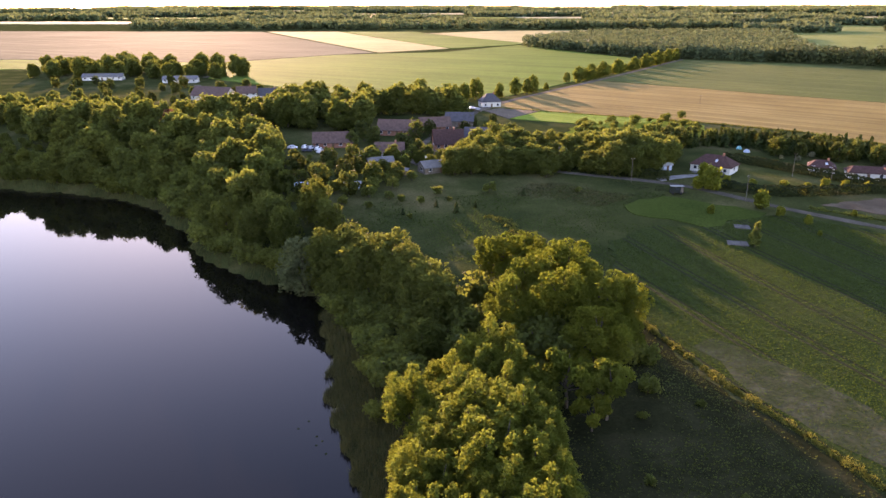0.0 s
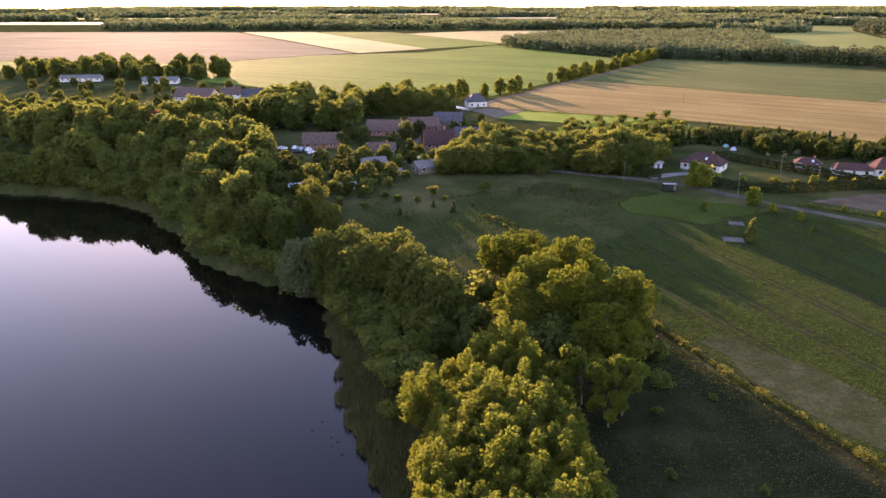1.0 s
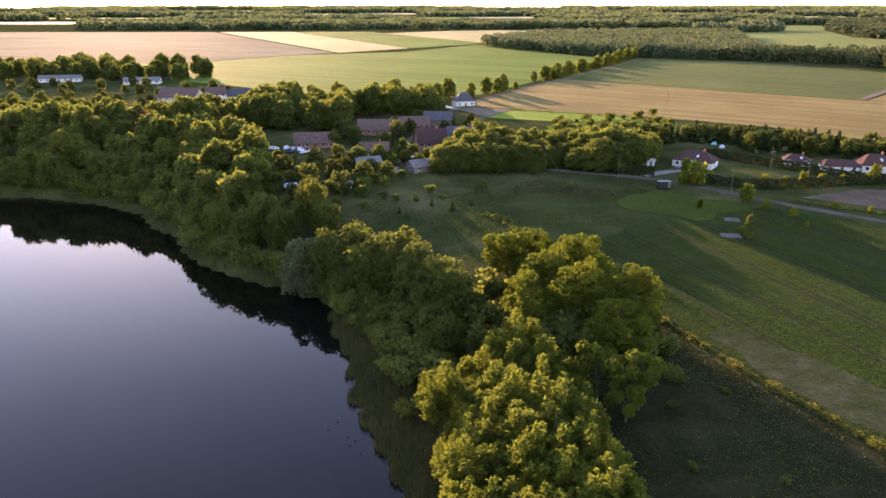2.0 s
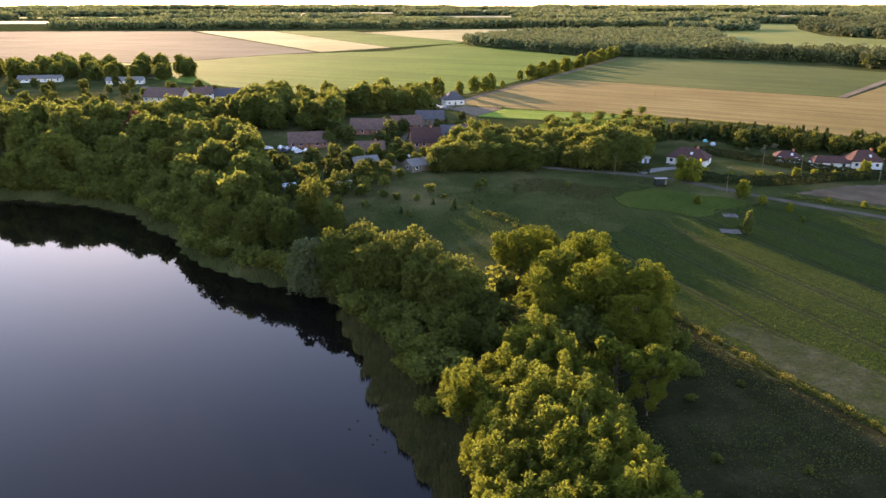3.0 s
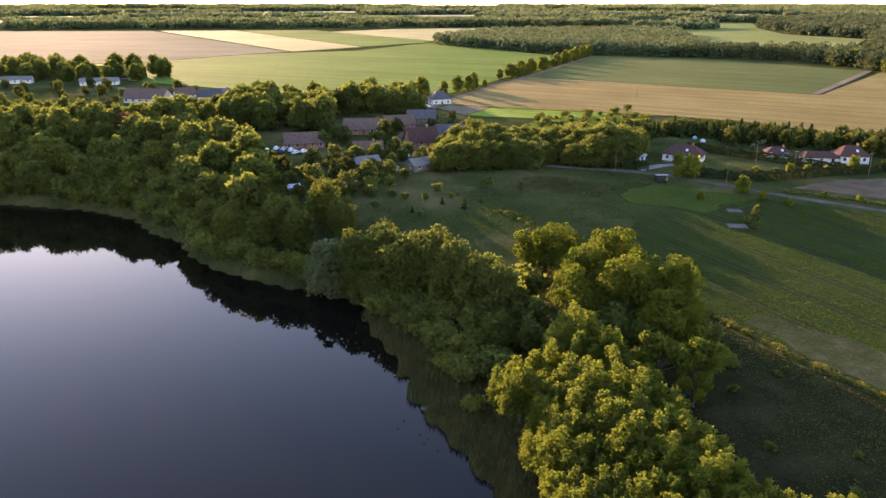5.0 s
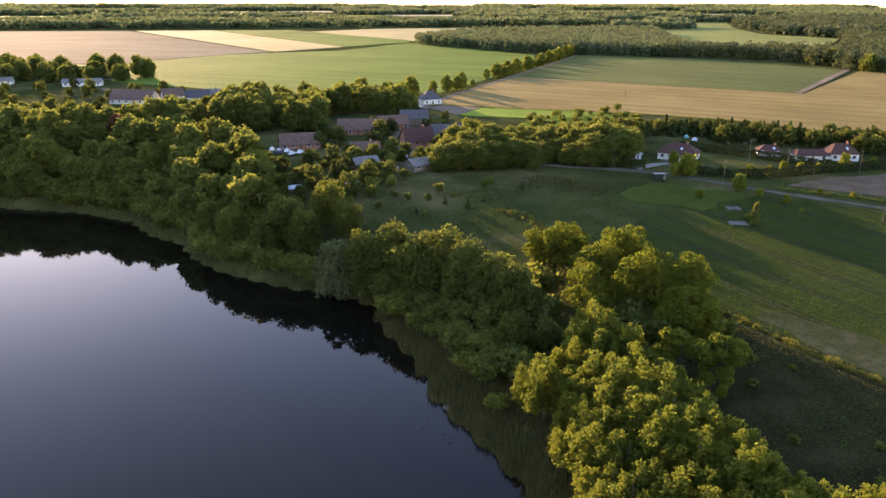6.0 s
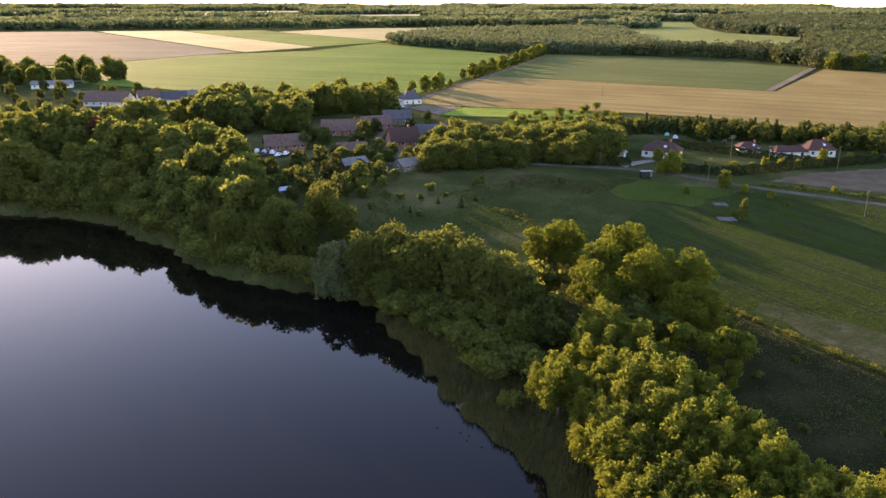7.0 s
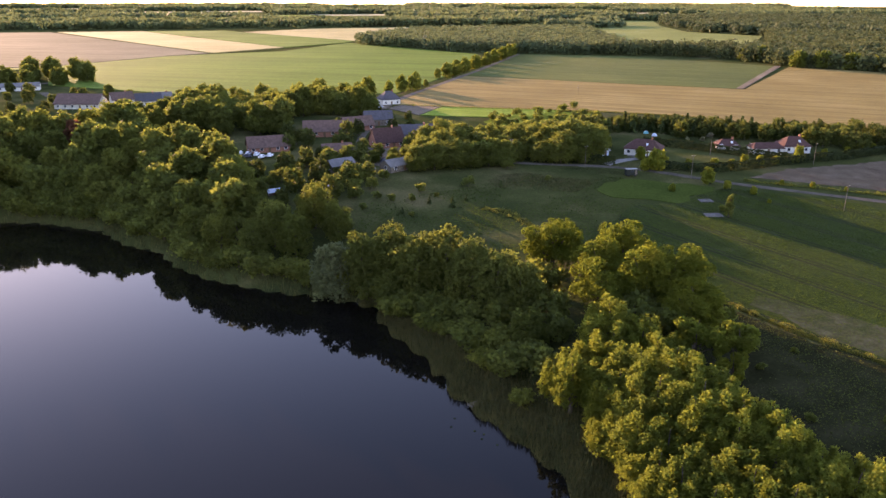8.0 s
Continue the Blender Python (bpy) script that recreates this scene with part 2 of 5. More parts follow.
M["lawn"] = surface("garden_lawn", (0.04, 0.05, 0.016), (0.055, 0.064, 0.02), (0.09, 0.085, 0.034), 0.08, 1.5, relief=0.4, depth=0.15)
M["concrete"] = surface("concrete", (0.17, 0.16, 0.15), (0.22, 0.21, 0.195), (0.27, 0.26, 0.24), 0.5, 6, relief=0.2)
M["old_concrete"] = surface("weathered_concrete", (0.085, 0.08, 0.072), (0.115, 0.108, 0.098), (0.155, 0.147, 0.135), 0.6, 6, relief=0.3)
M["timber"] = surface("grey_timber", (0.10, 0.08, 0.06), (0.15, 0.125, 0.10), (0.21, 0.18, 0.145), 1.0, 9, relief=0.4)
M["dark_metal"] = plain("dark_green_steel", (0.02, 0.025, 0.02), 0.85, gloss=0.1)
M["pale_metal"] = plain("pale_galvanised_sheet", (0.3, 0.3, 0.28), 0.8)
M["blue_sheet"] = plain("pale_blue_sheet", (0.42, 0.50, 0.58), 0.5)
M["teal"] = plain("teal_fabric", (0.08, 0.36, 0.36), 0.6)
M["car_white"] = plain("white_car_paint", (0.78, 0.78, 0.78), 0.25, vary=0.03)
M["car_dark"] = plain("dark_car_paint", (0.06, 0.065, 0.08), 0.25, vary=0.05)
M["car_silver"] = plain("silver_car_paint", (0.45, 0.46, 0.48), 0.25, 0.4, vary=0.05)
M["rubber"] = plain("rubber", (0.02, 0.02, 0.02), 0.8)
# lake water: clear, dark, almost still
m, n, l, b = material("lake_water")
b.inputs["Base Color"].default_value = (0.004, 0.0035, 0.003, 1)
b.inputs["Roughness"].default_value, b.inputs["IOR"].default_value = 0.03, 1.333
b.inputs["Specular IOR Level"].default_value = 0.235
wv = noise_tex(n, l, place(n), 0.9, 4, 0.5, (1.0, 0.6, 1.0), 20)
bump(n, l, b, wv, 0.05, 0.05)
M["water"] = m


# ---------------------------------------------------------------- builders
def link_mesh(name, me, mat, parent=None, label=""):
    if mat is not None and not me.materials:
        me.materials.append(mat)
    ob = new(name, me)
    ob.parent = parent
    if label:
        tagged(ob, label)
    return ob


def part(name, bm, mat, parent=None, label="", smooth=False):
    me = bpy.data.meshes.new(name)
    bm.to_mesh(me)
    bm.free()
    if smooth:
        me.polygons.foreach_set("use_smooth", [True] * len(me.polygons))
    return link_mesh(name, me, mat, parent, label)


def thing(name, m, label, category, group="", kind=""):
    ob = new(name)
    ob.matrix_basis = m
    ob.empty_display_size = 0.3
    return tagged(ob, label, category, group, kind)


def mesh_of(name, verts, faces):
    """A mesh from an (n, 3) array of points and an (m, k) array of corners."""
    me = bpy.data.meshes.new(name)
    me.vertices.add(len(verts))
    me.vertices.foreach_set("co", np.asarray(verts, np.float32).ravel())
    k = faces.shape[1]
    me.loops.add(faces.size)
    me.loops.foreach_set("vertex_index", faces.astype(np.int32).ravel())
    me.polygons.add(len(faces))
    me.polygons.foreach_set("loop_start", np.arange(0, faces.size, k, dtype=np.int32))
    me.update(calc_edges=True)
    return me


def box(bm, x0, x1, y0, y1, z0, z1, bevel=0.0):
    r = bmesh.ops.create_cube(bm, size=1.0)
    for v in r["verts"]:
        v.co = Vector((x0 + (v.co.x + 0.5) * (x1 - x0), y0 + (v.co.y + 0.5) * (y1 - y0), z0 + (v.co.z + 0.5) * (z1 - z0)))
    if bevel:
        bmesh.ops.bevel(bm, geom=list({e for v in r["verts"] for e in v.link_edges}), offset=bevel, segments=1, affect="EDGES")
    return bm


def boxed(name, dims, mat, parent, label="", bevel=0.0):
    return part(name, box(bmesh.new(), *dims, bevel), mat, parent, label)


def tube(bm, points, radii, sides=7):
    """A tapering limb through the points."""
    rings = []
    for i, (p, r) in enumerate(zip(points, radii)):
        p = Vector(p)
        way = (Vector(points[min(i + 1, len(points) - 1)]) - Vector(points[max(i - 1, 0)])).normalized()
        a = way.orthogonal().normalized()
        c = way.cross(a)
        rings.append([bm.verts.new(p + r * (a * math.cos(6.2832 * k / sides) + c * math.sin(6.2832 * k / sides))) for k in range(sides)])
    for r0, r1 in zip(rings, rings[1:]):
        for k in range(sides):
            bm.faces.new((r0[k], r0[(k + 1) % sides], r1[(k + 1) % sides], r1[k]))
    bm.faces.new(rings[-1])
    bm.faces.new(rings[0][::-1])


def leaf_quads(rng, pos, normal, size, long=1.5, three=False):
    """Leaf sprays: small bent rhombs round the points, facing roughly along the normals."""
    k = len(pos)
    nrm = normal + rng.normal(0, 0.75, (k, 3))
    nrm /= np.linalg.norm(nrm, axis=1)[:, None]
    a = np.cross(nrm, rng.normal(0, 1, (k, 3)))
    a /= np.linalg.norm(a, axis=1)[:, None] + 1e-9
    c = np.cross(nrm, a)
    s = (size * rng.uniform(0.6, 1.35, k))[:, None]
    if three:
        v = np.stack([pos - a * s * long / 2 - c * s * 0.3, pos + c * s * 0.7 - nrm * s * 0.2, pos + a * s * long / 2 - c * s * 0.3], 1).reshape(-1, 3)
        return v, np.arange(3 * k).reshape(-1, 3)
    v = np.stack([pos - a * s * long / 2 - nrm * s * 0.15, pos - c * s / 2, pos + a * s * long / 2 - nrm * s * 0.15, pos + c * s / 2], 1).reshape(-1, 3)
    return v, np.arange(4 * k).reshape(-1, 4)


def lobed_points(rng, lobes, count, inner=0.45, fuzz=0.28):
    """Points on the outsides of many overlapping clumps; lobes: rows of x, y, z, r, squash."""
    lobes = np.asarray(lobes)
    w = lobes[:, 3] ** 2
    pick = rng.choice(len(lobes), count, p=w / w.sum())
    u = rng.normal(0, 1, (count, 3))
    u[:, 2] += 0.25
    u /= np.linalg.norm(u, axis=1)[:, None]
    L = lobes[pick]
    r = L[:, 3] * (rng.uniform(inner, 1.0, count) + np.abs(rng.normal(0, fuzz, count)))
    pos = L[:, :3] + u * r[:, None] * np.stack([np.ones(count), np.ones(count), L[:, 4]], 1)
    # leave out what lies deep inside other clumps
    keep = np.ones(count, bool)
    for x, y, z, rr, sq in lobes:
        q = (pos - (x, y, z)) / np.array([1, 1, sq])
        keep &= (q ** 2).sum(1) > (0.42 * rr) ** 2
    return pos[keep], u[keep]


def sprays(rng, base, out, per, run):
    """Leaf places along short twigs that reach outward and up from the points."""
    k = len(base)
    way = out + rng.normal(0, 0.55, (k, 3)) + (0, 0, 0.35)
    way /= np.linalg.norm(way, axis=1)[:, None]
    reach = run * rng.uniform(0.5, 1.5, k)
    f = rng.uniform(0.0, 1.0, (k, per))
    pos = base[:, None, :] + way[:, None, :] * (f * reach[:, None])[:, :, None]
    pos = pos + rng.normal(0, 0.16 * run, (k, per, 3)) * (1.15 - f)[:, :, None]
    return pos.reshape(-1, 3), np.repeat(out * 0.7 + way * 0.3, per, axis=0)


def crown_lobes(rng, kind, h, r):
    """Clumps of a crown of height h and radius r, by the habit of the tree."""
    out = []
    if kind == "oak":
        for i in range(46):
            t = rng.uniform(0, 6.283)
            e = math.asin(rng.uniform(-0.8, 1.0))
            k = rng.uniform(0.66, 1.0)
            c = math.cos(e) if e > 0 else 0.35 + 0.65 * math.cos(e)
            out.append((r * k * c * math.cos(t), r * k * c * math.sin(t), h * 0.5 + h * (0.42 if e > 0 else 0.40) * math.sin(e) * k / 0.85, r * rng.uniform(0.15, 0.28), 0.78))
        for i in range(8):
            t = rng.uniform(0, 6.283)
            out.append((r * 0.35 * math.cos(t), r * 0.35 * math.sin(t), h * rng.uniform(0.3, 0.66), r * 0.4, 0.9))
    elif kind == "open":
        for i in range(17):
            t, k = rng.uniform(0, 6.283), rng.uniform(0.25, 0.95)
            out.append((r * k * math.cos(t), r * k * math.sin(t), h * (rng.uniform(0.5, 0.9) - 0.12 * k), r * rng.uniform(0.15, 0.27), 0.8))
    elif kind == "alder":
        for i in range(10):
            t, k = i * 2.4 + rng.uniform(-0.5, 0.5), math.sqrt((i + 0.2) / 10) * 0.86
            cx, cy, rs = r * k * math.cos(t), r * k * math.sin(t), r * rng.uniform(0.22, 0.32)
            peak = h * (1.0 - 0.26 * k * k) * rng.uniform(0.74, 1.04)
            for f in (0.4, 0.62):
                out.append((cx, cy, peak * f, rs * 0.7, 1.3))
            for j in range(26):
                a, f = j * 2.4 + rng.uniform(-0.5, 0.5), 0.28 + 0.68 * (j + rng.uniform(0, 1)) / 26
                rad = rs * (1.0 - max(0.0, f - 0.45) ** 1.5 * 2.3) * rng.uniform(0.7, 1.15)
                out.append((cx + rad * math.cos(a), cy + rad * math.sin(a), peak * f, r * rng.uniform(0.055, 0.11), 0.85))
    elif kind == "willow":
        for i in range(50):
            f = rng.uniform(0, 1)
            rad = r * math.sqrt(max(0.05, 1 - (f * 0.95) ** 2)) * rng.uniform(0.5, 0.9)
            t = rng.uniform(0, 6.283)
            out.append((rad * math.cos(t), rad * math.sin(t), h * (0.10 + 0.82 * f), r * rng.uniform(0.16, 0.26), 1.7))
        out.append((0, 0, h * 0.5, r * 0.6, 1.3))
    elif kind == "shrub":
        for i in range(16):
            t, k = rng.uniform(0, 6.283), rng.uniform(0.1, 0.7)
            out.append((r * k * math.cos(t), r * k * math.sin(t), h * rng.uniform(0.3, 0.78), r * rng.uniform(0.28, 0.42), 0.9))
    else:
        for i in range(70):
            t = rng.uniform(0, 6.283)
            e = math.asin(rng.uniform(-0.9, 1.0))
            k = rng.uniform(0.55, 0.86)
            c = math.cos(e) if e > 0 else 0.4 + 0.6 * math.cos(e)
            out.append((r * k * c * math.cos(t), r * k * c * math.sin(t), h * 0.5 + h * 0.44 * math.sin(e) * k / 0.8, r * rng.uniform(0.14, 0.30), 1.1))
        out.append((0, 0, h * 0.6, r * 0.55, 1.2))
        out.append((0, 0, h * 0.3, r * 0.6, 1.0))
    return out


def tree(name, kind, mat, seed, h, r, leaves, leaf, label, category="tree", group=""):
    """A tree at the origin: tapered trunk with limbs, and a crown of leaf sprays."""
    rng = np.random.default_rng(seed)
    top = thing(name, Matrix.Identity(4), label, category, group)
    bm = bmesh.new()
    lobes = crown_lobes(rng, kind, h, r)
    foot = 0.035 * h * (0.75 if kind != "oak" else 1.1)
    sway = rng.normal(0, 0.02 * h, (4, 2))
    pts = [(0, 0, -0.6), (sway[0][0] * 0.3, sway[0][1] * 0.3, h * 0.12), (sway[1][0], sway[1][1], h * 0.4), (sway[2][0], sway[2][1], h * 0.65), (sway[3][0], sway[3][1], h * 0.88)]
    tube(bm, pts, [foot * 1.25, foot, foot * 0.75, foot * 0.45, 0.04])
    for x, y, z, rr, sq in lobes[:: max(1, len(lobes) // 10)]:
        s = 0.25 + 0.45 * z / h
        tube(bm, [(sway[1][0] * 0.6, sway[1][1] * 0.6, h * s * 0.62), (x * 0.45, y * 0.45, h * s * 0.62 + 0.55 * (z - h * s * 0.62)), (x * 0.92, y * 0.92, z)], [foot * 0.4, foot * 0.25, 0.03], 5)
    part("trunk", bm, M["bark"], top)
    per = 6 if leaves > 10000 else 1
    pos, nrm = lobed_points(rng, lobes, leaves // per, 0.45 if per == 1 else 0.74, 0.28 if per == 1 else 0.1)
    if per > 1:
        pos, nrm = sprays(rng, pos, nrm, per, leaf * {"alder": 1.9, "oak": 0.75}.get(kind, 1.4))
    v, f = leaf_quads(rng, pos, nrm, leaf, 1.4, leaves > 3000)
    link_mesh("crown", mesh_of("crown", v, f), mat, top)
    return top


def conifer(name, mat, seed, h, r, label, group="", tiers=13, per=34):
    """A spruce: trunk and whorls of drooping boughs."""
    rng = np.random.default_rng(seed)
    top = thing(name, Matrix.Identity(4), label, "conifer tree", group)
    bm = bmesh.new()
    tube(bm, [(0, 0, -0.4), (0, 0, h * 0.5), (0, 0, h * 0.97)], [0.02 * h, 0.013 * h, 0.02])
    part("trunk", bm, M["bark"], top)
    pos, nrm = [], []
    for i in range(tiers):
        f = i / tiers
        rad = r * (1 - f) ** 0.85 * rng.uniform(0.85, 1.1)
        for k in range(int(per * (1 - f * 0.7))):
            t, q = rng.uniform(0, 6.283), rng.uniform(0.25, 1.0)
            pos.append((rad * q * math.cos(t), rad * q * math.sin(t), h * (0.06 + 0.93 * f) + 0.25 * (1 - q) - 0.2 * q + rng.normal(0, 0.1)))
            nrm.append((0.5 * math.cos(t), 0.5 * math.sin(t), 1))
    v, f = leaf_quads(rng, np.array(pos), np.array(nrm), 0.13 * h * 0.7, 2.0)
    link_mesh("crown", mesh_of("crown", v, f), mat, top)
    return top


def put(source, x, y, size=1.0, turn=None, wide=1.0, sink=0.15, rng=random):
    """A copy of a tree on the ground."""
    a = rng.uniform(0, 6.283) if turn is None else turn
    return copy_thing(source, Matrix.LocRotScale((x, y, height(x, y) - sink), Euler((0, 0, a)), (size * wide, size * wide, size)))


def ragged(poly, amount, seed):
    """The polygon with an uneven, natural edge."""
    rng, out = random.Random(seed), []
    for (ax, ay), (bx, by) in zip(poly, poly[1:] + poly[:1]):
        run = math.hypot(bx - ax, by - ay)
        k = max(1, int(run / (amount * 2.2)))
        for i in range(k):
            q = rng.uniform(-amount, amount) * (1 if i else 0.3)
            out.append((ax + (bx - ax) * i / k - (by - ay) / run * q, ay + (by - ay) * i / k + (bx - ax) / run * q))
    return out


def sheet(name, poly, mat, step, lift, label, category, rough=0.0):
    """A piece of land laid over the terrain, cut along a grid so that it follows it."""
    if rough:
        poly = ragged(poly, rough, len(poly))
    bm = bmesh.new()
    bm.faces.new([bm.verts.new((x, y, 0)) for x, y in poly])
    for axis in (0, 1):
        lo, hi = min(p[axis] for p in poly), max(p[axis] for p in poly)
        for k in range(1, int((hi - lo) / step) + 1):
            co, no = [0, 0, 0], [0, 0, 0]
            co[axis], no[axis] = lo + k * step, 1
            bmesh.ops.bisect_plane(bm, geom=bm.verts[:] + bm.edges[:] + bm.faces[:], plane_co=co, plane_no=no)
    bm.verts.ensure_lookup_table()
    xy = np.array([v.co[:2] for v in bm.verts])
    z = heights(xy[:, 0], xy[:, 1]) + lift
    for v, q in zip(bm.verts, z):
        v.co.z = q
    bmesh.ops.recalc_face_normals(bm, faces=bm.faces[:])
    rim = [e for e in bm.edges if e.is_boundary]
    low = bmesh.ops.extrude_edge_only(bm, edges=rim)
    for v in low["geom"]:
        if isinstance(v, bmesh.types.BMVert):
            v.co.z -= lift + 0.3
    if sum(f.normal.z for f in bm.faces) < 0:
        bmesh.ops.reverse_faces(bm, faces=bm.faces[:])
    return tagged(part(name, bm, mat), label, category, "", "structure")


def ribbon(name, line, width, mat, lift, label, category, step=3.0):
    """A road or path along a line."""
    pts = [Vector(line[0])]
    for a, c in zip(line, line[1:]):
        a, c = Vector(a), Vector(c)
        k = max(1, int((c - a).length / step))
        pts += [a.lerp(c, (i + 1) / k) for i in range(k)]
    for _ in range(6):
        pts = [pts[0]] + [(a + b2 * 2 + c) / 4 for a, b2, c in zip(pts, pts[1:], pts[2:])] + [pts[-1]]
    bm, rows = bmesh.new(), []
    for i, p in enumerate(pts):
        way = (pts[min(i + 1, len(pts) - 1)] - pts[max(i - 1, 0)]).normalized()
        side = Vector((-way.y, way.x))
        row = []
        for s in (-0.56, -0.5, -0.17, 0.17, 0.5, 0.56):
            q = p + side * s * width * (1 + 0.12 * math.sin(i * 0.7))
            row.append(bm.verts.new((q.x, q.y, height(q.x, q.y) + (lift if abs(s) < 0.52 else -0.2))))
        rows.append(row)
    for r0, r1 in zip(rows, rows[1:]):
        for k in range(5):
            bm.faces.new((r0[k], r1[k], r1[k + 1], r0[k + 1]))
    bmesh.ops.recalc_face_normals(bm, faces=bm.faces[:])
    if sum(f.normal.z for f in bm.faces) < 0:
        bmesh.ops.reverse_faces(bm, faces=bm.faces[:])
    return tagged(part(name, bm, mat), label, category, "", "structure")


def leafy_row(name, line, wide, high, mat, seed, density, leaf, label, category, uneven=0.5, kind="", boxy=False):
    """A hedge or a strip of herbs along a line."""
    rng = np.random.default_rng(seed)
    V, P, N = [], [], []
    for a, c in zip(line, line[1:]):
        a, c = np.array(a, float), np.array(c, float)
        run = np.linalg.norm(c - a)
        k = int(run * density)
        s = rng.uniform(0, 1, k)
        way = (c - a) / run
        side = np.array([-way[1], way[0]])
        q = rng.uniform(-1, 1, k)
        f = rng.uniform(0, 1, k)
        u = a[0] + a[1] + s * run
        swell = 1 + uneven * (0.3 * np.sin(u * 0.83) + 0.3 * np.sin(u * 0.37 + 1.7) + 0.25 * np.sin(u * 1.61 + 0.5) + 0.2 * np.sin(u * 2.9)) + rng.normal(0, 0.12 * uneven, k)
        if boxy:
            edge = rng.uniform(0, 1, k) < 0.6
            q = np.where(edge, np.sign(q) * rng.uniform(0.85, 1, k), q)
            f = np.where(edge, f, rng.uniform(0.9, 1, k))
        else:
            f = f * np.sqrt(1 - 0.85 * q * q)
        xy = a + way * (s * run)[:, None] + side * (q * wide / 2 * swell)[:, None]
        z = heights(xy[:, 0], xy[:, 1]) + f * high * swell
        P.append(np.column_stack([xy, z]))
        N.append(np.column_stack([side[0] * q, side[1] * q, 0.4 + f]))
    v, f = leaf_quads(rng, np.concatenate(P), np.concatenate(N), leaf)
    return tagged(link_mesh(name, mesh_of(name, v, f), mat), label, category, "", kind)


# ---------------------------------------------------------------- ground, lake, fields
def steps(lo, fine_lo, fine_hi, hi, step, grow=1.13):
    out, s, v = list(np.arange(fine_lo, fine_hi + 0.1, step)), step, fine_hi
    while v < hi:
        s *= grow
        v = min(hi, v + s)
        out.append(v)
    s, v = step, fine_lo
    while v > lo:
        s *= grow
        v = max(lo, v - s)
        out.insert(0, v)
    return out


gx = np.array([v for v in steps(-5000, -205, 200, 5000, 3.0) if not -206 < v < 0] + list(np.arange(-205, 0, 1.5)))
gx.sort()
gy = np.array(sorted(set([v for v in steps(-3000, 0, 330, 4950, 3.0) if not 80 < v < 300] + list(np.arange(81, 300, 1.5)) + [float(v) for v in BASE_Y if 330 < v < 4950])))
X, Y = np.meshgrid(gx, gy)
V = np.column_stack([X.ravel(), Y.ravel(), heights(X.ravel(), Y.ravel())])
i = np.arange(len(gx) * len(gy)).reshape(len(gy), len(gx))
Fq = np.stack([i[:-1, :-1], i[:-1, 1:], i[1:, 1:], i[1:, :-1]], -1).reshape(-1, 4)
ground = link_mesh("ground", mesh_of("ground", V, Fq), M["meadow"])
ground.data.polygons.foreach_set("use_smooth", [True] * len(ground.data.polygons))
tagged(ground, "rolling rough green meadow land reaching the horizon", "ground", "", "structure")
bm = bmesh.new()
bm.faces.new([bm.verts.new(p) for p in ((-760, -560, 0), (80, -560, 0), (80, 330, 0), (-760, 330, 0))])
tagged(part("lake_water", bm, M["water"]), "still dark lake water mirroring the evening sky", "water", "", "structure")

sheet("crop_field", [(40, 146), (44, 133), (57, 101), (78, 48), (140, 60), (150, 150), (133, 184), (114, 199), (100, 207), (90, 205), (74, 196), (62, 198), (45, 186)],
      M["crop"], 4, 0.25, "young green crop field with wheel tracks", "field", 1.1)
sheet("grain_field", [(27, 403), (75, 379), (126, 356), (163, 333), (198, 291), (240, 245), (330, 150), (620, 260), (447, 478), (409, 541), (264, 411), (205, 460), (111, 547), (66, 470)],
      M["wheat"], 10, 0.4, "golden ripening grain field behind the gardens", "field")
sheet("green_grain_field", [(112, 549), (205, 462), (264, 413), (404, 548), (336, 700), (243, 755)], M["green_field"], 12, 0.4, "dull green grain field before the woods", "field")
sheet("bare_strip", [(260.5, 415.5), (264, 413), (406, 548), (402, 551)], M["soil"], 8, 0.6, "bare brown strip along the field's edge", "field")
sheet("grass_plot", [(34, 366), (67, 408), (98, 386), (110, 362), (92, 350), (66, 352)], M["lush"], 5, 0.3, "bright sunlit grass plot", "field")
sheet("brown_plot", [(22, 392), (48, 418), (64, 406), (33, 366)], M["soil"], 5, 0.3, "bare brown garden plot beside a white house", "field")
sheet("wide_green_field", [(-212, 716), (-118, 833), (1, 880), (104, 1040), (200, 768), (160, 640), (62, 486), (40, 452), (-62, 460), (-178, 560)],
      M["big_green"], 16, 0.4, "wide even green grain field", "field")
sheet("pale_field", [(-365, 1560), (-215, 1560), (8, 953), (-75, 868)], M["pale_field"], 25, 0.6, "pale stubble field strip in the distance", "field")
sheet("far_green_field", [(-210, 1560), (-60, 1560), (118, 1090), (100, 1045), (10, 955)], M["big_green"], 25, 0.6, "green field strip in the distance", "field")
sheet("far_pale_field", [(-40, 1470), (110, 1600), (340, 1640), (124, 1070), (112, 1120)], M["pale_field"], 25, 0.6, "pale grain field beside a wood", "field")
sheet("brown_field", [(-1500, 1600), (-375, 1560), (-80, 866), (-120, 836), (-216, 718), (-420, 760), (-1000, 770)], M["dusk_field"], 25, 0.5, "brown field under low sun", "field")
sheet("hillside_field", [(-222, 714), (-420, 752), (-1000, 762), (-1000, 590), (-345, 640), (-250, 660)], M["big_green"], 25, 0.5, "green field beyond the village", "field", 6)
sheet("clearing_field", [(420, 800), (470, 760), (520, 740), (640, 880), (791, 1052), (780, 1249), (913, 1550), (1130, 1944), (985, 1973), (756, 1695), (600, 1290), (465, 955)], M["pasture"], 25, 0.6, "green field between woods", "field")
